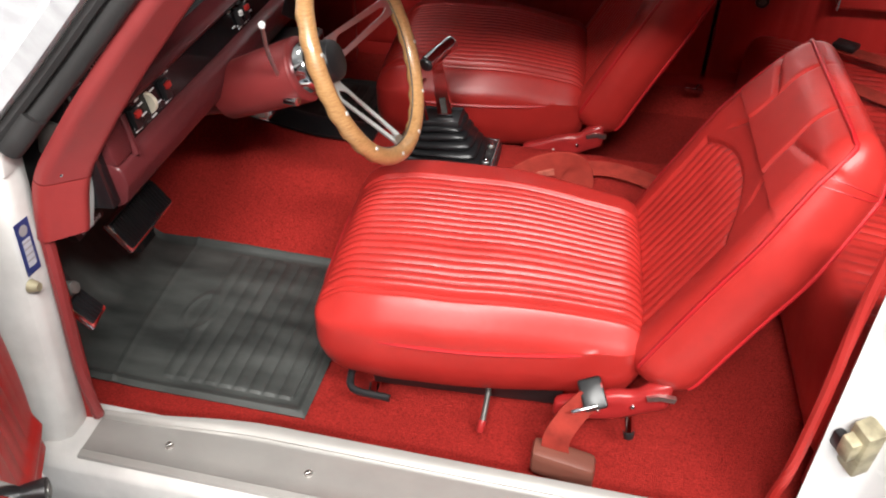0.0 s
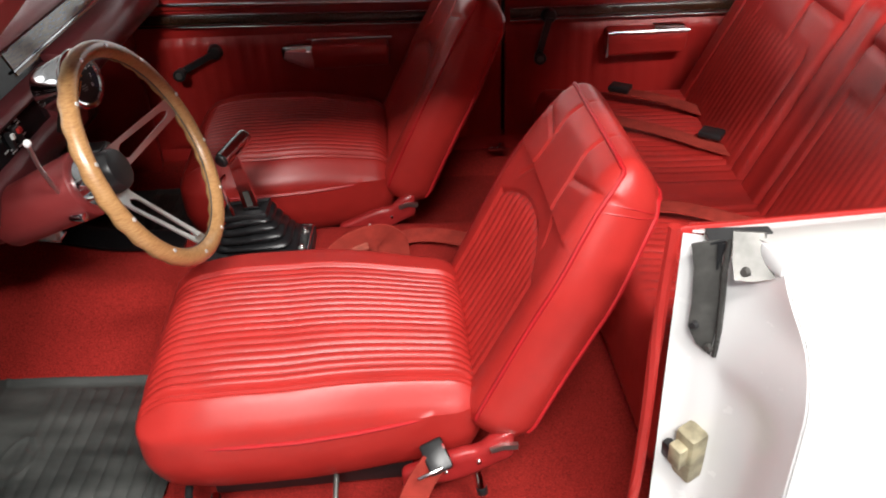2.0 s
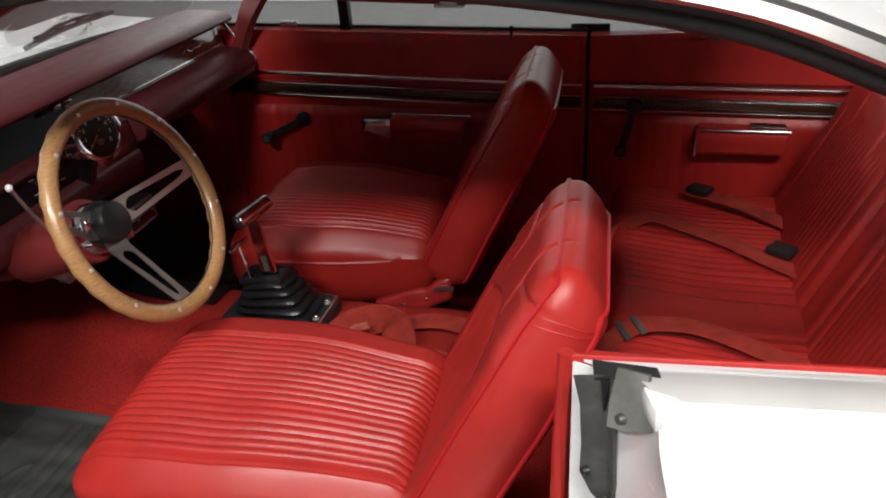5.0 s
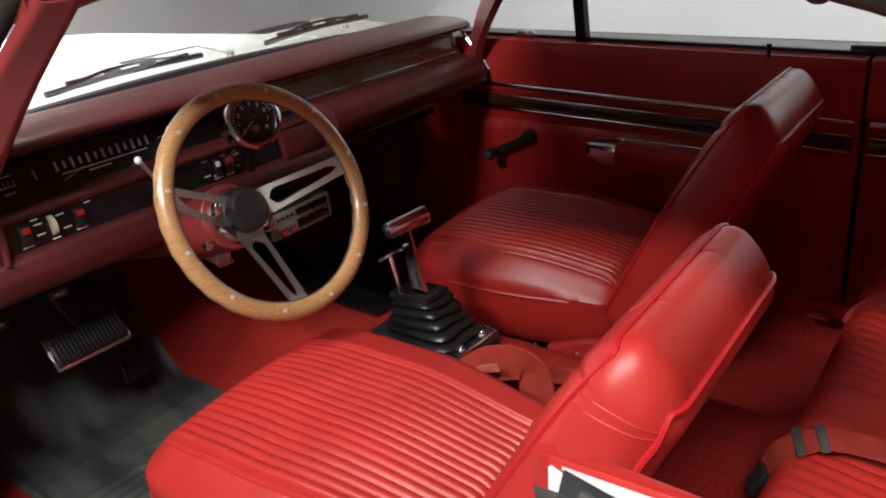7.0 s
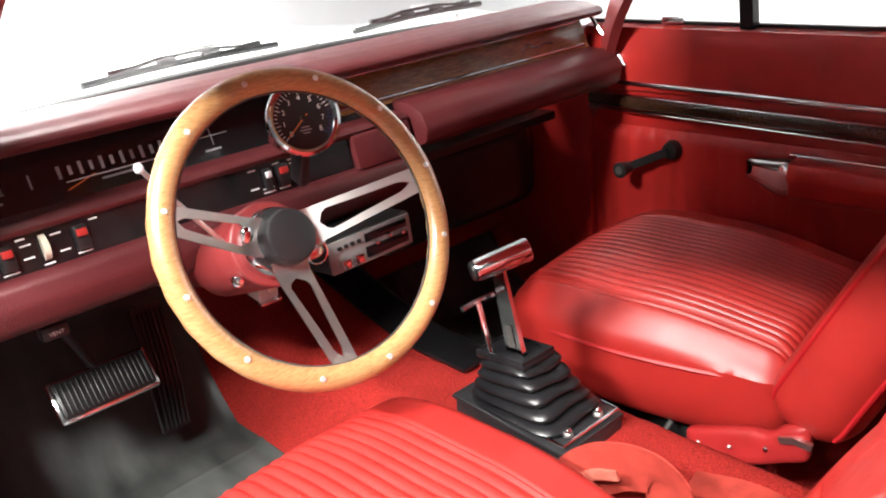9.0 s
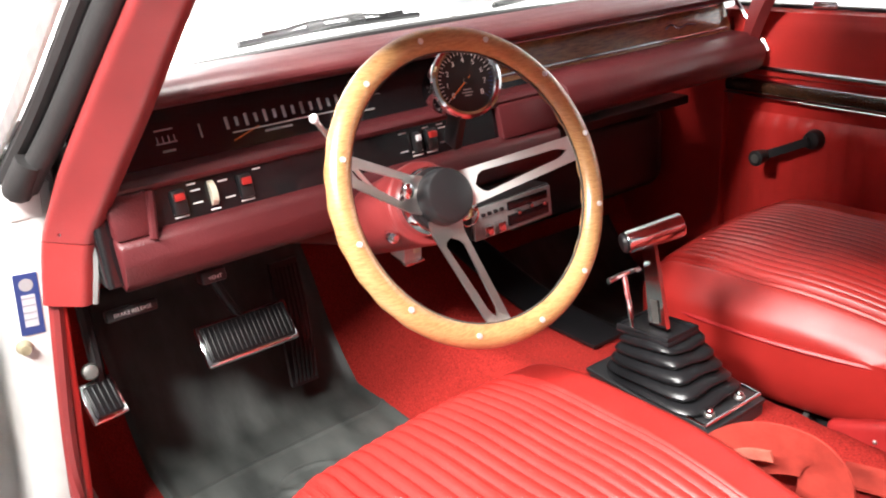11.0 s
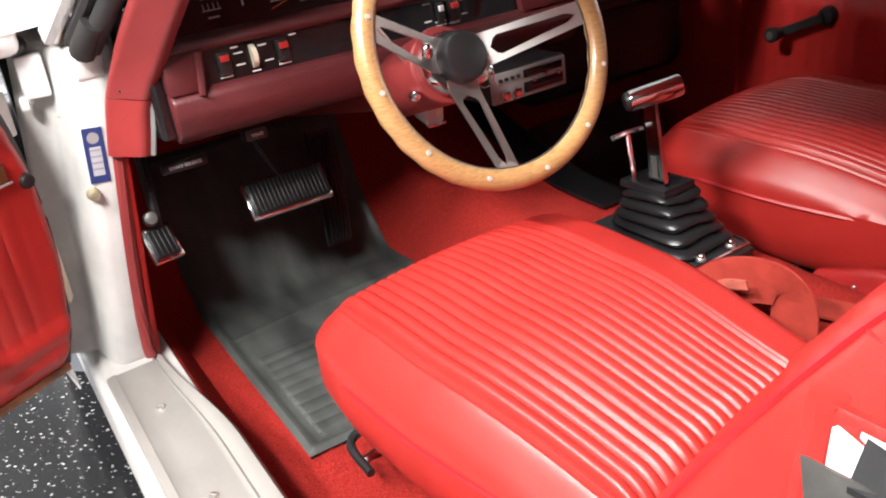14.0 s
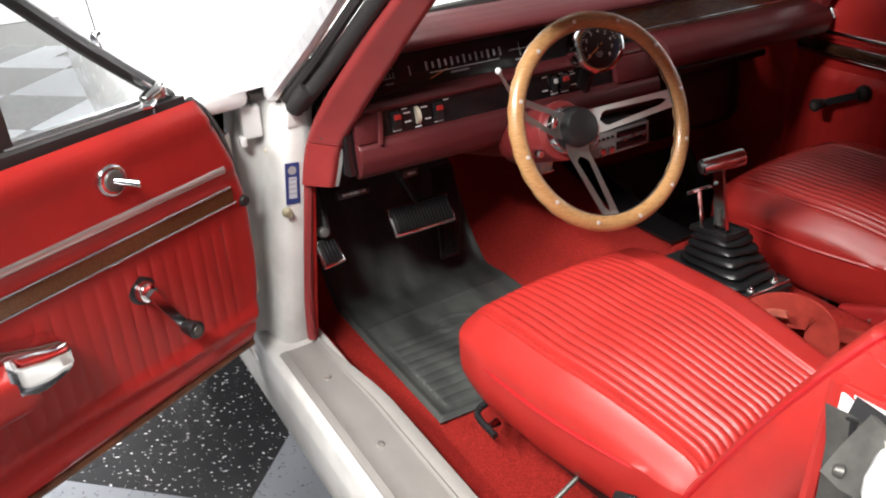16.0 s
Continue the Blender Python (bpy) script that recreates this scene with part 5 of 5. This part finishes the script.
def pedals():
    p = thing("brake_pedal", "black rubber brake pedal with chrome frame", "pedal")
    m = pose(-0.650, 0.325, 0.625, 0, -38, 0)

    def put(name, s, at, mat, bevel=0.003, label=""):
        b = box(s, (0, 0, 0), bevel=bevel)
        bmesh.ops.transform(b, matrix=m @ Matrix.Translation(at), verts=b.verts)
        return part(name, b, mat, p, label)
    put("frame", (0.014, 0.160, 0.072), (-0.004, 0, 0), CHROME, 0.006, "chrome pedal frame")
    put("pad", (0.012, 0.148, 0.060), (0.004, 0, 0), RUBBER, 0.005, "ribbed black rubber pad")
    for i in range(18):
        put("rib", (0.004, 0.0035, 0.052), (0.011, -0.068 + i * 0.008, 0), RUBBER, 0.001)
    part("arm", tube([(-0.67, 0.325, 0.64), (-0.71, 0.295, 0.73), (-0.73, 0.275, 0.81)], 0.008, 8), BLACK, p, "black pedal arm")
    g = thing("accelerator_pedal", "long black ribbed rubber accelerator pedal", "pedal")
    part("pad", sheet(lambda u, v: (-0.790 + 0.045 * u, 0.425 + 0.054 * v + 0.010 * (1 - u), 0.670 - 0.235 * u + 0.012 * math.sin(math.pi * u)), 10, 4, 0.012), RUBBER, g)
    for i in range(6):
        part("rib", tube([(-0.776, 0.442 + i * 0.008, 0.665), (-0.744, 0.436 + i * 0.008, 0.56), (-0.739, 0.432 + i * 0.008, 0.445)], 0.0025, 5, 3), RUBBER, g)
    b = thing("parking_brake", "chrome and black parking brake pedal with round pull", "pedal")
    m2 = pose(-0.622, 0.082, 0.614, 0, -38, 10) @ Matrix.Scale(0.92, 4)

    def put2(name, s, at, mat, label=""):
        x = box(s, (0, 0, 0), bevel=0.004)
        bmesh.ops.transform(x, matrix=m2 @ Matrix.Translation(at), verts=x.verts)
        return part(name, x, mat, b, label)
    put2("frame", (0.012, 0.058, 0.070), (0, 0, 0), CHROME, "chrome pedal frame")
    put2("pad", (0.012, 0.046, 0.056), (0.006, 0, 0), RUBBER)
    for i in range(5):
        put2("rib", (0.004, 0.004, 0.05), (0.013, -0.018 + i * 0.009, 0), RUBBER)
    part("arm", tube([(-0.632, 0.086, 0.624), (-0.660, 0.092, 0.68), (-0.71, 0.10, 0.74)], 0.010, 8), BLACK, b)
    part("pull", rod((-0.640, 0.078, 0.655), (-0.618, 0.076, 0.665), 0.013, 0.011, 18, 0.003), GREYMET, b)
    r = thing("brake_release", "black under-dash brake release handle with white lettering", "handle")
    part("handle", box((0.02, 0.075, 0.018), (-0.625, 0.150, 0.735), (0, -20, 0), 0.004), BLACK, r)
    text_mesh("BRAKE RELEASE", 0.0078, pose(-0.613, 0.150, 0.738, 90, 0, 90) @ pose(0, 0, 0, -20), MARK, r)
    v = thing("vent_pull", "black under-dash vent pull with white lettering", "handle")
    part("handle", box((0.03, 0.038, 0.020), (-0.575, 0.260, 0.772), (0, -10, 0), 0.004), BLACK, v)
    text_mesh("VENT", 0.0085, pose(-0.557, 0.260, 0.774, 90, 0, 90), MARK, v)


pedals()


def mat_on_floor(name, xs, ys, label, ribs):
    x0, x1 = xs
    y0, y1 = ys

    def fn(u, v):
        x = x0 + (x1 - x0) * u
        y = y0 + (y1 - y0) * v
        e = min(u, 1 - u) * abs(x1 - x0)
        f = min(v, 1 - v) * (y1 - y0)
        edge = min(e, f)
        z = floor_z(x, max(0.09, y)) * 0.25 + floor_z(x, max(y0 + 0.03, min(y1 - 0.1, y))) * 0.75 + 0.008
        z += 0.007 * groove(edge - 0.012, 0.008)
        if edge > 0.035 and -0.62 < x:
            z += 0.0055 * pleats((x - x0) / 0.030, 1) * step(-0.62, -0.58, x)
        z += 0.004 * noise.noise(Vector((x * 6, y * 6, 2))) + 0.0025 * groove(x + 0.66 + 0.05 * math.sin(3 * y), 0.006)
        if y0 < 0.3:
            z += 0.003 * groove(math.hypot((x + 0.600) / 0.032, (y - 0.370) / 0.056) - 1, 0.14)
        return (x, y, z)
    bm = sheet(fn, 220, 90, 0.006)
    return tagged(as_object(name, bm, MATRUB), label, "floor mat")


mat_on_floor("floor_mat", (-1.02, -0.290), (0.150, 0.600), "worn black ribbed rubber floor mat on the driver side", 16)
mat_on_floor("floor_mat", (-1.02, -0.42), (1.00, 1.44), "black ribbed rubber floor mat on the passenger side", 14)


def tunnel_mat():
    def fn(u, v):
        x, y = -1.05 + 0.70 * u, TUN + 0.015 + 0.28 * v
        return (x, y, floor_z(x, y) + 0.012)
    tagged(as_object("tunnel_mat", sheet(fn, 30, 30, 0.006), RUBBER), "black rubber mat draped over the transmission tunnel", "floor mat")


tunnel_mat()

# ---- shifter ----


def shifter():
    s = thing("shifter", "chrome T-handle shifter on a pleated black rubber boot", "gear shifter", pose(0.012, 0.0, -0.014))
    bx, by, bz = -0.195, 0.772, 0.552
    cy = by + 0.022
    part("console_box", box((0.226, 0.136, 0.09), (-0.178, cy, 0.515), (0, 3, 0), 0.008), BLACK, s, "black console box")
    part("base_plate", box((0.228, 0.140, 0.008), (-0.178, cy, 0.561), (0, 3, 0), 0.003), BLACK, s)
    trim = [(-0.100, cy - 0.062, 0.5685), (-0.070, cy - 0.062, 0.567), (-0.070, cy + 0.062, 0.567), (-0.100, cy + 0.062, 0.5685)]
    part("base_trim", tube(trim, 0.0028, 6, 1), CHROME, s, "chrome line round the rear of the base")
    for y in (cy - 0.034, cy + 0.034):
        b = part("bolt", rod((-0.084, y, 0.565), (-0.084, y, 0.571), 0.0085, 0.007, 14, 0.001), BRUSHED, s)
        part("bolt_head", ball((-0.084, y, 0.572), 0.0058), CHROME, b)
    n, seg = 5, 40
    rings = []
    bm = bmesh.new()
    for i in range(n * 6 + 1):
        u = i / (n * 6)
        fold = 0.016 * (1 - u * 0.35) * abs(math.sin(math.pi * u * n)) ** 0.7
        ring = []
        for j in range(seg):
            a = 2 * math.pi * j / seg
            c, q = math.cos(a), math.sin(a)
            k = (abs(c) ** 6 + abs(q) ** 6) ** (-1 / 6)
            ahead = max(0.0, -c)
            f = fold * (1 - 0.45 * ahead)
            hx, hy = 0.080 - 0.040 * u + f, 0.053 - 0.021 * u + f
            z = bz + 0.012 + 0.090 * u - 0.020 * ahead * u * (1 - u) * 2 + 0.004 * math.sin(5 * u + 3 * q)
            ring.append(bm.verts.new((bx + 0.014 - 0.008 * u + hx * c * k - 0.012 * ahead * (1 - u), cy - 0.020 * u + hy * q * k, z + 0.008 * u * c)))
        rings.append(ring)
    for a, b in zip(rings, rings[1:]):
        for j in range(seg):
            bm.faces.new((a[j], a[(j + 1) % seg], b[(j + 1) % seg], b[j]))
    bm.faces.new(rings[-1])
    bmesh.ops.recalc_face_normals(bm, faces=bm.faces[:])
    part("boot", bm, RUBBER, s, "pleated black rubber boot")
    part("boot_collar", box((0.100, 0.070, 0.010), (bx + 0.004, by, bz + 0.106), (0, -4, 0), 0.004), RUBBER, s)
    part("collar_rim", tube([(bx - 0.042, by - 0.031, bz + 0.108), (bx + 0.050, by - 0.031, bz + 0.115), (bx + 0.050, by + 0.031, bz + 0.115), (bx - 0.042, by + 0.031, bz + 0.108)], 0.004, 6, 1, closed=True), RUBBER, s)
    foot, head = Vector((-0.170, by - 0.012, 0.640)), Vector((-0.196, by - 0.016, 0.805))
    st = part("stick", sweep([foot, foot.lerp(head, 0.5), head], slab(0.030, 0.008), (0, 1, 0), scale=lambda t: 1.15 - 0.4 * t), CHROME, s, "flat chrome stick")
    part("stick_print", box((0.012, 0.0012, 0.035), foot.lerp(head, 0.35) + Vector((0.0, -0.006, 0)), (0, -9, 0), 0), GREYMET, st)
    part("foot_nut", ball(foot + Vector((0.008, 0.004, -0.002)), 0.010), CHROME, s)
    part("lockout_rod", tube([(-0.208, by - 0.028, 0.648), (-0.218, by - 0.030, 0.70), (-0.228, by - 0.030, 0.742)], 0.004, 8), CHROME, s)
    part("lockout_trigger", tube([(-0.231, by - 0.060, 0.742), (-0.228, by - 0.03, 0.745), (-0.221, by - 0.005, 0.747)], 0.0045, 8), CHROME, s)
    h0, h1 = Vector((-0.208, by - 0.050, 0.805)), Vector((-0.172, by + 0.025, 0.822))
    hd = part("handle", rod(h0, h1, 0.0165, 0.0175, 28, 0.004), CHROME, s, "chrome T-handle")
    part("handle_cap", rod(h0 - (h1 - h0).normalized() * 0.006, h0, 0.012, 0.0155, 24, 0.002), BLACK, hd)


shifter()

# ---- seat belts ----


def ribbon(pts, w, t=0.003, up=(0, 0, 1), n=8):
    return sweep(smooth_line(pts, n), slab(w, t), up)


def belts():
    b = thing("driver_lap_belt", "red webbing lap belt with a dark steel buckle beside the seat", "seat belt", pose(-0.004, 0.036, -0.010))
    part("webbing", ribbon([(0.195, 0.130, 0.350), (0.175, 0.108, 0.40), (0.175, 0.108, 0.445), (0.195, 0.122, 0.49), (0.218, 0.135, 0.520)], 0.046, 0.003, (0, 1, 0)), BELT, b)
    part("retractor_cover", cushion((0.055, 0.022, 0.028), 0.010, 8, 5, 6, lambda x, y, z, n: (0.190 + x, 0.104 + y, 0.378 + z - 0.2 * x)), material("brown_belt_sleeve", (0.17, 0.060, 0.042), 0.42), b, "brown plastic belt sleeve")
    k = part("buckle", box((0.040, 0.054, 0.012), (0.220, 0.138, 0.528), (35, -18, 15), 0.005), BLACK, b, "dark steel buckle")
    part("buckle_button", box((0.022, 0.010, 0.006), (0.224, 0.146, 0.538), (35, -18, 15), 0.002), REDPLASTIC, k)
    part("buckle_frame", box((0.046, 0.006, 0.012), (0.211, 0.116, 0.513), (35, -18, 15), 0.002), CHROME, k)
    c = thing("centre_belts", "loose red webbing belts bunched between the front seats", "seat belt")
    part("webbing", ribbon([(-0.010, 0.680, 0.530), (0.020, 0.684, 0.572), (0.060, 0.692, 0.600), (0.105, 0.702, 0.608), (0.126, 0.710, 0.592), (0.130, 0.714, 0.550), (0.120, 0.720, 0.508)], 0.072, 0.003, (0, 1, 0.15)), BELT, c)
    part("webbing", ribbon([(0.010, 0.745, 0.528), (0.045, 0.752, 0.566), (0.080, 0.760, 0.560), (0.105, 0.765, 0.530)], 0.046, 0.003, (0, 1, 0.3)), BELT, c)
    part("webbing", ribbon([(0.125, 0.700, 0.528), (0.180, 0.690, 0.538), (0.250, 0.670, 0.536), (0.330, 0.640, 0.50)], 0.052, 0.003), BELT, c)
    part("webbing", ribbon([(0.10, 0.800, 0.532), (0.18, 0.815, 0.540), (0.26, 0.80, 0.540), (0.34, 0.77, 0.53)], 0.052, 0.004), BELT, c)
    part("frayed_end", ribbon([(0.022, 0.656, 0.579), (0.055, 0.662, 0.603), (0.085, 0.668, 0.612)], 0.014, 0.004, (0, 1, 0.15)), material("worn_pale_webbing", (0.34, 0.075, 0.05), 0.8, vary=0.3, vscale=60, bump=0.5), c, "pale worn webbing edge")
    part("buckle", box((0.045, 0.03, 0.014), (0.245, 0.655, 0.542), (0, 0, 30), 0.004), BLACK, c)
    r = thing("rear_lap_belts", "red webbing lap belts with black buckles lying on the rear bench", "seat belt")
    part("webbing", ribbon([(0.545, 0.640, 0.610), (0.562, 0.650, 0.645), (0.610, 0.678, 0.664), (0.692, 0.690, 0.664), (0.764, 0.668, 0.660), (0.850, 0.625, 0.652), (0.965, 0.560, 0.640)], 0.046, 0.003), BELT, r)
    f = part("buckle_frame", box((0.012, 0.060, 0.005), (0.578, 0.660, 0.660), (0, -25, 25), 0.002), GREYMET, r, "dull steel belt slide")
    part("frame_bar", box((0.012, 0.060, 0.005), (0.604, 0.674, 0.667), (0, -10, 25), 0.002), GREYMET, f)
    part("belt_end", box((0.040, 0.034, 0.014), (0.538, 0.632, 0.600), (0, -60, 25), 0.004), BLACK, r, "black buckle hanging over the cushion edge")
    part("webbing", ribbon([(0.535, 1.090, 0.615), (0.556, 1.112, 0.650), (0.615, 1.132, 0.668), (0.687, 1.098, 0.666), (0.776, 1.048, 0.660), (0.860, 0.985, 0.652), (0.970, 0.920, 0.638)], 0.046, 0.003), BELT, r)
    part("buckle", box((0.055, 0.045, 0.014), (0.880, 1.010, 0.668), (0, 0, -35), 0.004), BLACK, r)
    part("webbing", ribbon([(0.700, 1.310, 0.660), (0.820, 1.240, 0.658), (0.980, 1.120, 0.638)], 0.046, 0.003), BELT, r)
    part("buckle", box((0.055, 0.045, 0.014), (0.720, 1.300, 0.670), (0, 0, -30), 0.004), BLACK, r)


belts()

DARKSTEEL = material("dark_brown_steel", (0.030, 0.020, 0.018), 0.3, vary=0.2, bump=0.02, spec=0.5)
RUSTY = material("worn_brown_edge", (0.22, 0.09, 0.04), 0.6, vary=0.5, vscale=20, bump=0.3, bscale=120)
# ---- driver door, open ----


def driver_door():
    ang = math.degrees(math.atan2(-0.890, 0.455))
    d = thing("driver_door", "open driver door with a red vinyl panel, chrome strips and woodgrain band", "car door", pose(-0.645, -0.062, 0, 0, 0, ang))
    # along the door: x; towards the inside: y; up: z
    part("shell", cushion((0.530, 0.050, 0.275), 0.03, 20, 6, 16, lambda x, y, z, n: (0.560 + x, -0.075 + y - 0.02 * math.cos(z * 5), 0.715 + z)), WHITE, d, "white painted door shell")

    def panel(u, v):
        z = 0.455 + 0.543 * v
        front = 0.010 + 0.055 * step(0.70, 0.40, z) * (0.70 - z) / 0.25 + 0.085 * max(0.0, (z - 0.76) / 0.24) ** 1.6
        x = front + (1.065 - front) * u
        edge = min(step(0, 0.012, u), step(0, 0.03, v), step(0, 0.03, 1 - v))
        seam = abs(math.sin(math.pi * x / 0.029)) ** 0.4
        r = 0.0028 * (seam - 1) * step(0.525, 0.55, z) * step(0.765, 0.75, z) * step(0.03, 0.07, x - front)
        fold = 0.010 * groove(z - 0.528 - 0.02 * x + 0.006 * math.sin(9 * x), 0.014) + 0.006 * groove(z - 0.495 + 0.035 * x, 0.010)
        roll = 0.012 * groove(z - 0.962, 0.020)
        return (x, -0.012 + 0.012 * edge + r + fold + 0.006 * step(0.838, 0.85, z) + 0.4 * roll - 0.012 * (1 - step(0.0, 0.06, v)), z)
    part("door_panel", sheet(panel, 260, 60, 0.006), VINYL_D, d, "pleated red vinyl door panel")
    part("edge_seal", tube([(0.088, -0.02, 0.995), (0.052, -0.022, 0.95), (0.018, -0.024, 0.85), (0.006, -0.026, 0.70), (0.022, -0.026, 0.54), (0.05, -0.026, 0.455)], 0.012, 8), SEAL, d, "black rubber edge seal")
    part("bottom_seal", tube([(0.05, -0.016, 0.452), (0.5, -0.016, 0.446), (1.06, -0.016, 0.446)], 0.010, 8), RUSTY, d, "worn brownish bottom edge")
    yb = 0.012
    for z, h, m, dd, x0 in ((0.8585, 0.016, BRUSHED, 0.014, 0.064), (0.8205, 0.006, CHROME, 0.013, 0.058), (0.8035, 0.028, WOODGRAIN, 0.008, 0.054), (0.7865, 0.006, CHROME, 0.013, 0.050)):
        part("woodgrain_strip" if m is WOODGRAIN else "chrome_strip", sweep([Vector((x0, yb - 0.002, z)), Vector((1.06, yb - 0.002, z))], circle(0.5, 14, dd, h) if m is not WOODGRAIN else slab(dd * 0.7, h)), m, d, "woodgrain trim band" if m is WOODGRAIN else "chrome trim strip")
    rim_c = Vector((0.303, 0.010, 0.929))
    e = part("mirror_control", rod(rim_c, rim_c + Vector((0, 0.012, 0)), 0.030, 0.026, 32, 0.003), CHROME, d, "round chrome mirror control")
    part("control_lever", rod(rim_c + Vector((0, 0.01, 0)), rim_c + Vector((-0.025, 0.045, -0.008)), 0.006, 0.007, 12), CHROME, e)
    part("control_ring", rod(rim_c + Vector((0, 0.012, 0)), rim_c + Vector((0, 0.016, 0)), 0.019, 0.017, 28, 0.001), GREYMET, e)
    part("crank_escutcheon", rod((0.290, -0.004, 0.708), (0.290, 0.006, 0.708), 0.031, 0.028, 28, 0.002), BLACK, d, "black crank escutcheon")
    window_crank(d, 0.290, 0.002, 0.708, radians(242), 1, CHROME)
    a = armrest_door(d)
    for x, z in ((0.082, 0.950), (0.024, 0.777)):
        part("rubber_bumper", rod((x, -0.006, z), (x, 0.014, z), 0.014, 0.011, 18, 0.003), BLACK, d)
    part("plug", rod((0.364, 0.004, 0.933), (0.364, 0.012, 0.933), 0.006, 0.005, 12), VINYL, d)
    part("window_ledge", sweep([Vector((0.10, -0.035, 1.002)), Vector((1.06, -0.035, 1.014))], [(-0.02, -0.012), (0.03, -0.012), (0.026, 0.004), (-0.02, 0.008)]), SEAL, d)
    part("ledge_moulding", sweep([Vector((0.10, -0.060, 1.008)), Vector((1.06, -0.060, 1.020))], slab(0.012, 0.014)), CHROME, d)
    f = part("vent_frame", tube([(0.10, -0.055, 1.002), (0.24, -0.075, 1.13), (0.36, -0.09, 1.25), (0.40, -0.092, 1.285)], 0.014, 8), BLACK, d, "black vent window frame")
    part("vent_post", sweep([Vector((0.430, -0.058, 1.005)), Vector((0.420, -0.09, 1.30))], slab(0.034, 0.026), (0, 1, 0)), DARKSTEEL, d, "dark steel vent window post")
    la = part("vent_latch", cushion((0.026, 0.012, 0.016), 0.008, 6, 4, 5, lambda x, y, z, n: (0.150 + x, -0.036 + y, 1.020 + z - 0.3 * x)), CHROME, d, "chrome vent latch")
    part("latch_lever", tube([(0.158, -0.024, 1.018), (0.172, -0.014, 1.014), (0.196, -0.012, 1.016)], 0.005, 8), CHROME, la)
    part("latch_tip", tube([(0.165, -0.022, 1.010), (0.174, -0.012, 0.996)], 0.004, 8, 2), CHROME, la)
    part("latch_post", rod((0.140, -0.040, 1.030), (0.160, -0.044, 1.050), 0.004, 0.003, 10), CHROME, la)
    part("vent_sill", sweep([Vector((0.13, -0.048, 1.006)), Vector((0.43, -0.048, 1.010))], circle(0.006, 10)), CHROME, d, "chrome vent sill")
    for x in (0.455, 0.475):
        part("glass_channel", sweep([Vector((x, -0.060, 1.005)), Vector((x - 0.010, -0.090, 1.30))], slab(0.010, 0.012), (0, 1, 0)), BRUSHED if x > 0.46 else SEAL, d)
    g = part("vent_glass", bm_tri([(0.12, -0.068, 1.01), (0.43, -0.068, 1.01), (0.42, -0.09, 1.29), (0.37, -0.088, 1.25)]), GLASS, d)
    g.visible_shadow = False


def bm_tri(pts):
    b = bmesh.new()
    b.faces.new([b.verts.new(p) for p in pts])
    return b


def armrest_door(d):
    bm = cushion((0.19, 0.034, 0.036), 0.014, 16, 6, 6, lambda x, y, z, n: (0.735 + x, 0.045 + y, 0.700 + z + 0.05 * x))
    a = part("armrest", bm, VINYL, d, "red vinyl armrest with chrome pull cap")
    part("armrest_cap", cushion((0.055, 0.038, 0.040), 0.014, 8, 6, 6, lambda x, y, z, n: (0.535 + x, 0.042 + y, 0.714 + z * (1 - 0.35 * step(0.02, -0.055, x)) + 0.2 * x + 0.010 * step(0.0, -0.055, x))), CHROME, a, "chrome door pull cap")
    return a


driver_door()

# mirror on the fender side, seen past the open door
mir = thing("fender_antenna", "chrome antenna standing on the white front fender", "antenna")
part("mast", rod((-1.57, -0.150, 0.90), (-1.58, -0.165, 1.06), 0.006, 0.004, 12), CHROME, mir)
part("cap", ball((-1.57, -0.160, 0.945), 0.018), CHROME, mir)


def wheel_front():
    w = thing("front_wheel", "black front tyre with a steel rim under the white fender", "wheel")
    part("tyre", rod((-1.62, -0.10, 0.33), (-1.62, 0.10, 0.33), 0.33, 0.33, 48, 0.03), RUBBER, w)
    part("rim", rod((-1.62, -0.105, 0.33), (-1.62, -0.06, 0.33), 0.19, 0.17, 40, 0.008), BRUSHED, w)


wheel_front()

# ---- floor tiles ----


def tiles():
    """A check of two by two tiles a field, turned against the car."""
    s, rot = 0.3048, radians(47)
    b = box((s - 0.0008, s - 0.0008, 0.006), bevel=0)
    me = bpy.data.meshes.new("tile")
    b.to_mesh(me)
    b.free()
    me.materials.append(TILE)
    for i in range(-22, 12):
        for j in range(-14, 22):
            a, c = -0.586 + s * (i + 0.5), 0.350 + s * (j + 0.5)
            wx, wy = a * math.cos(rot) - c * math.sin(rot), a * math.sin(rot) + c * math.cos(rot)
            if not (-6.4 < wx < 1.3 and -3.4 < wy < 0.25):
                continue
            ob = new("tile", me)
            ob.location, ob.rotation_euler = (wx, wy, -0.003), (0, 0, rot)
            ob.parent = ground
            ob.color = (0.022, 0.022, 0.024, 1) if (i // 2 + j // 2) % 2 else (0.17, 0.18, 0.20, 1)


tiles()
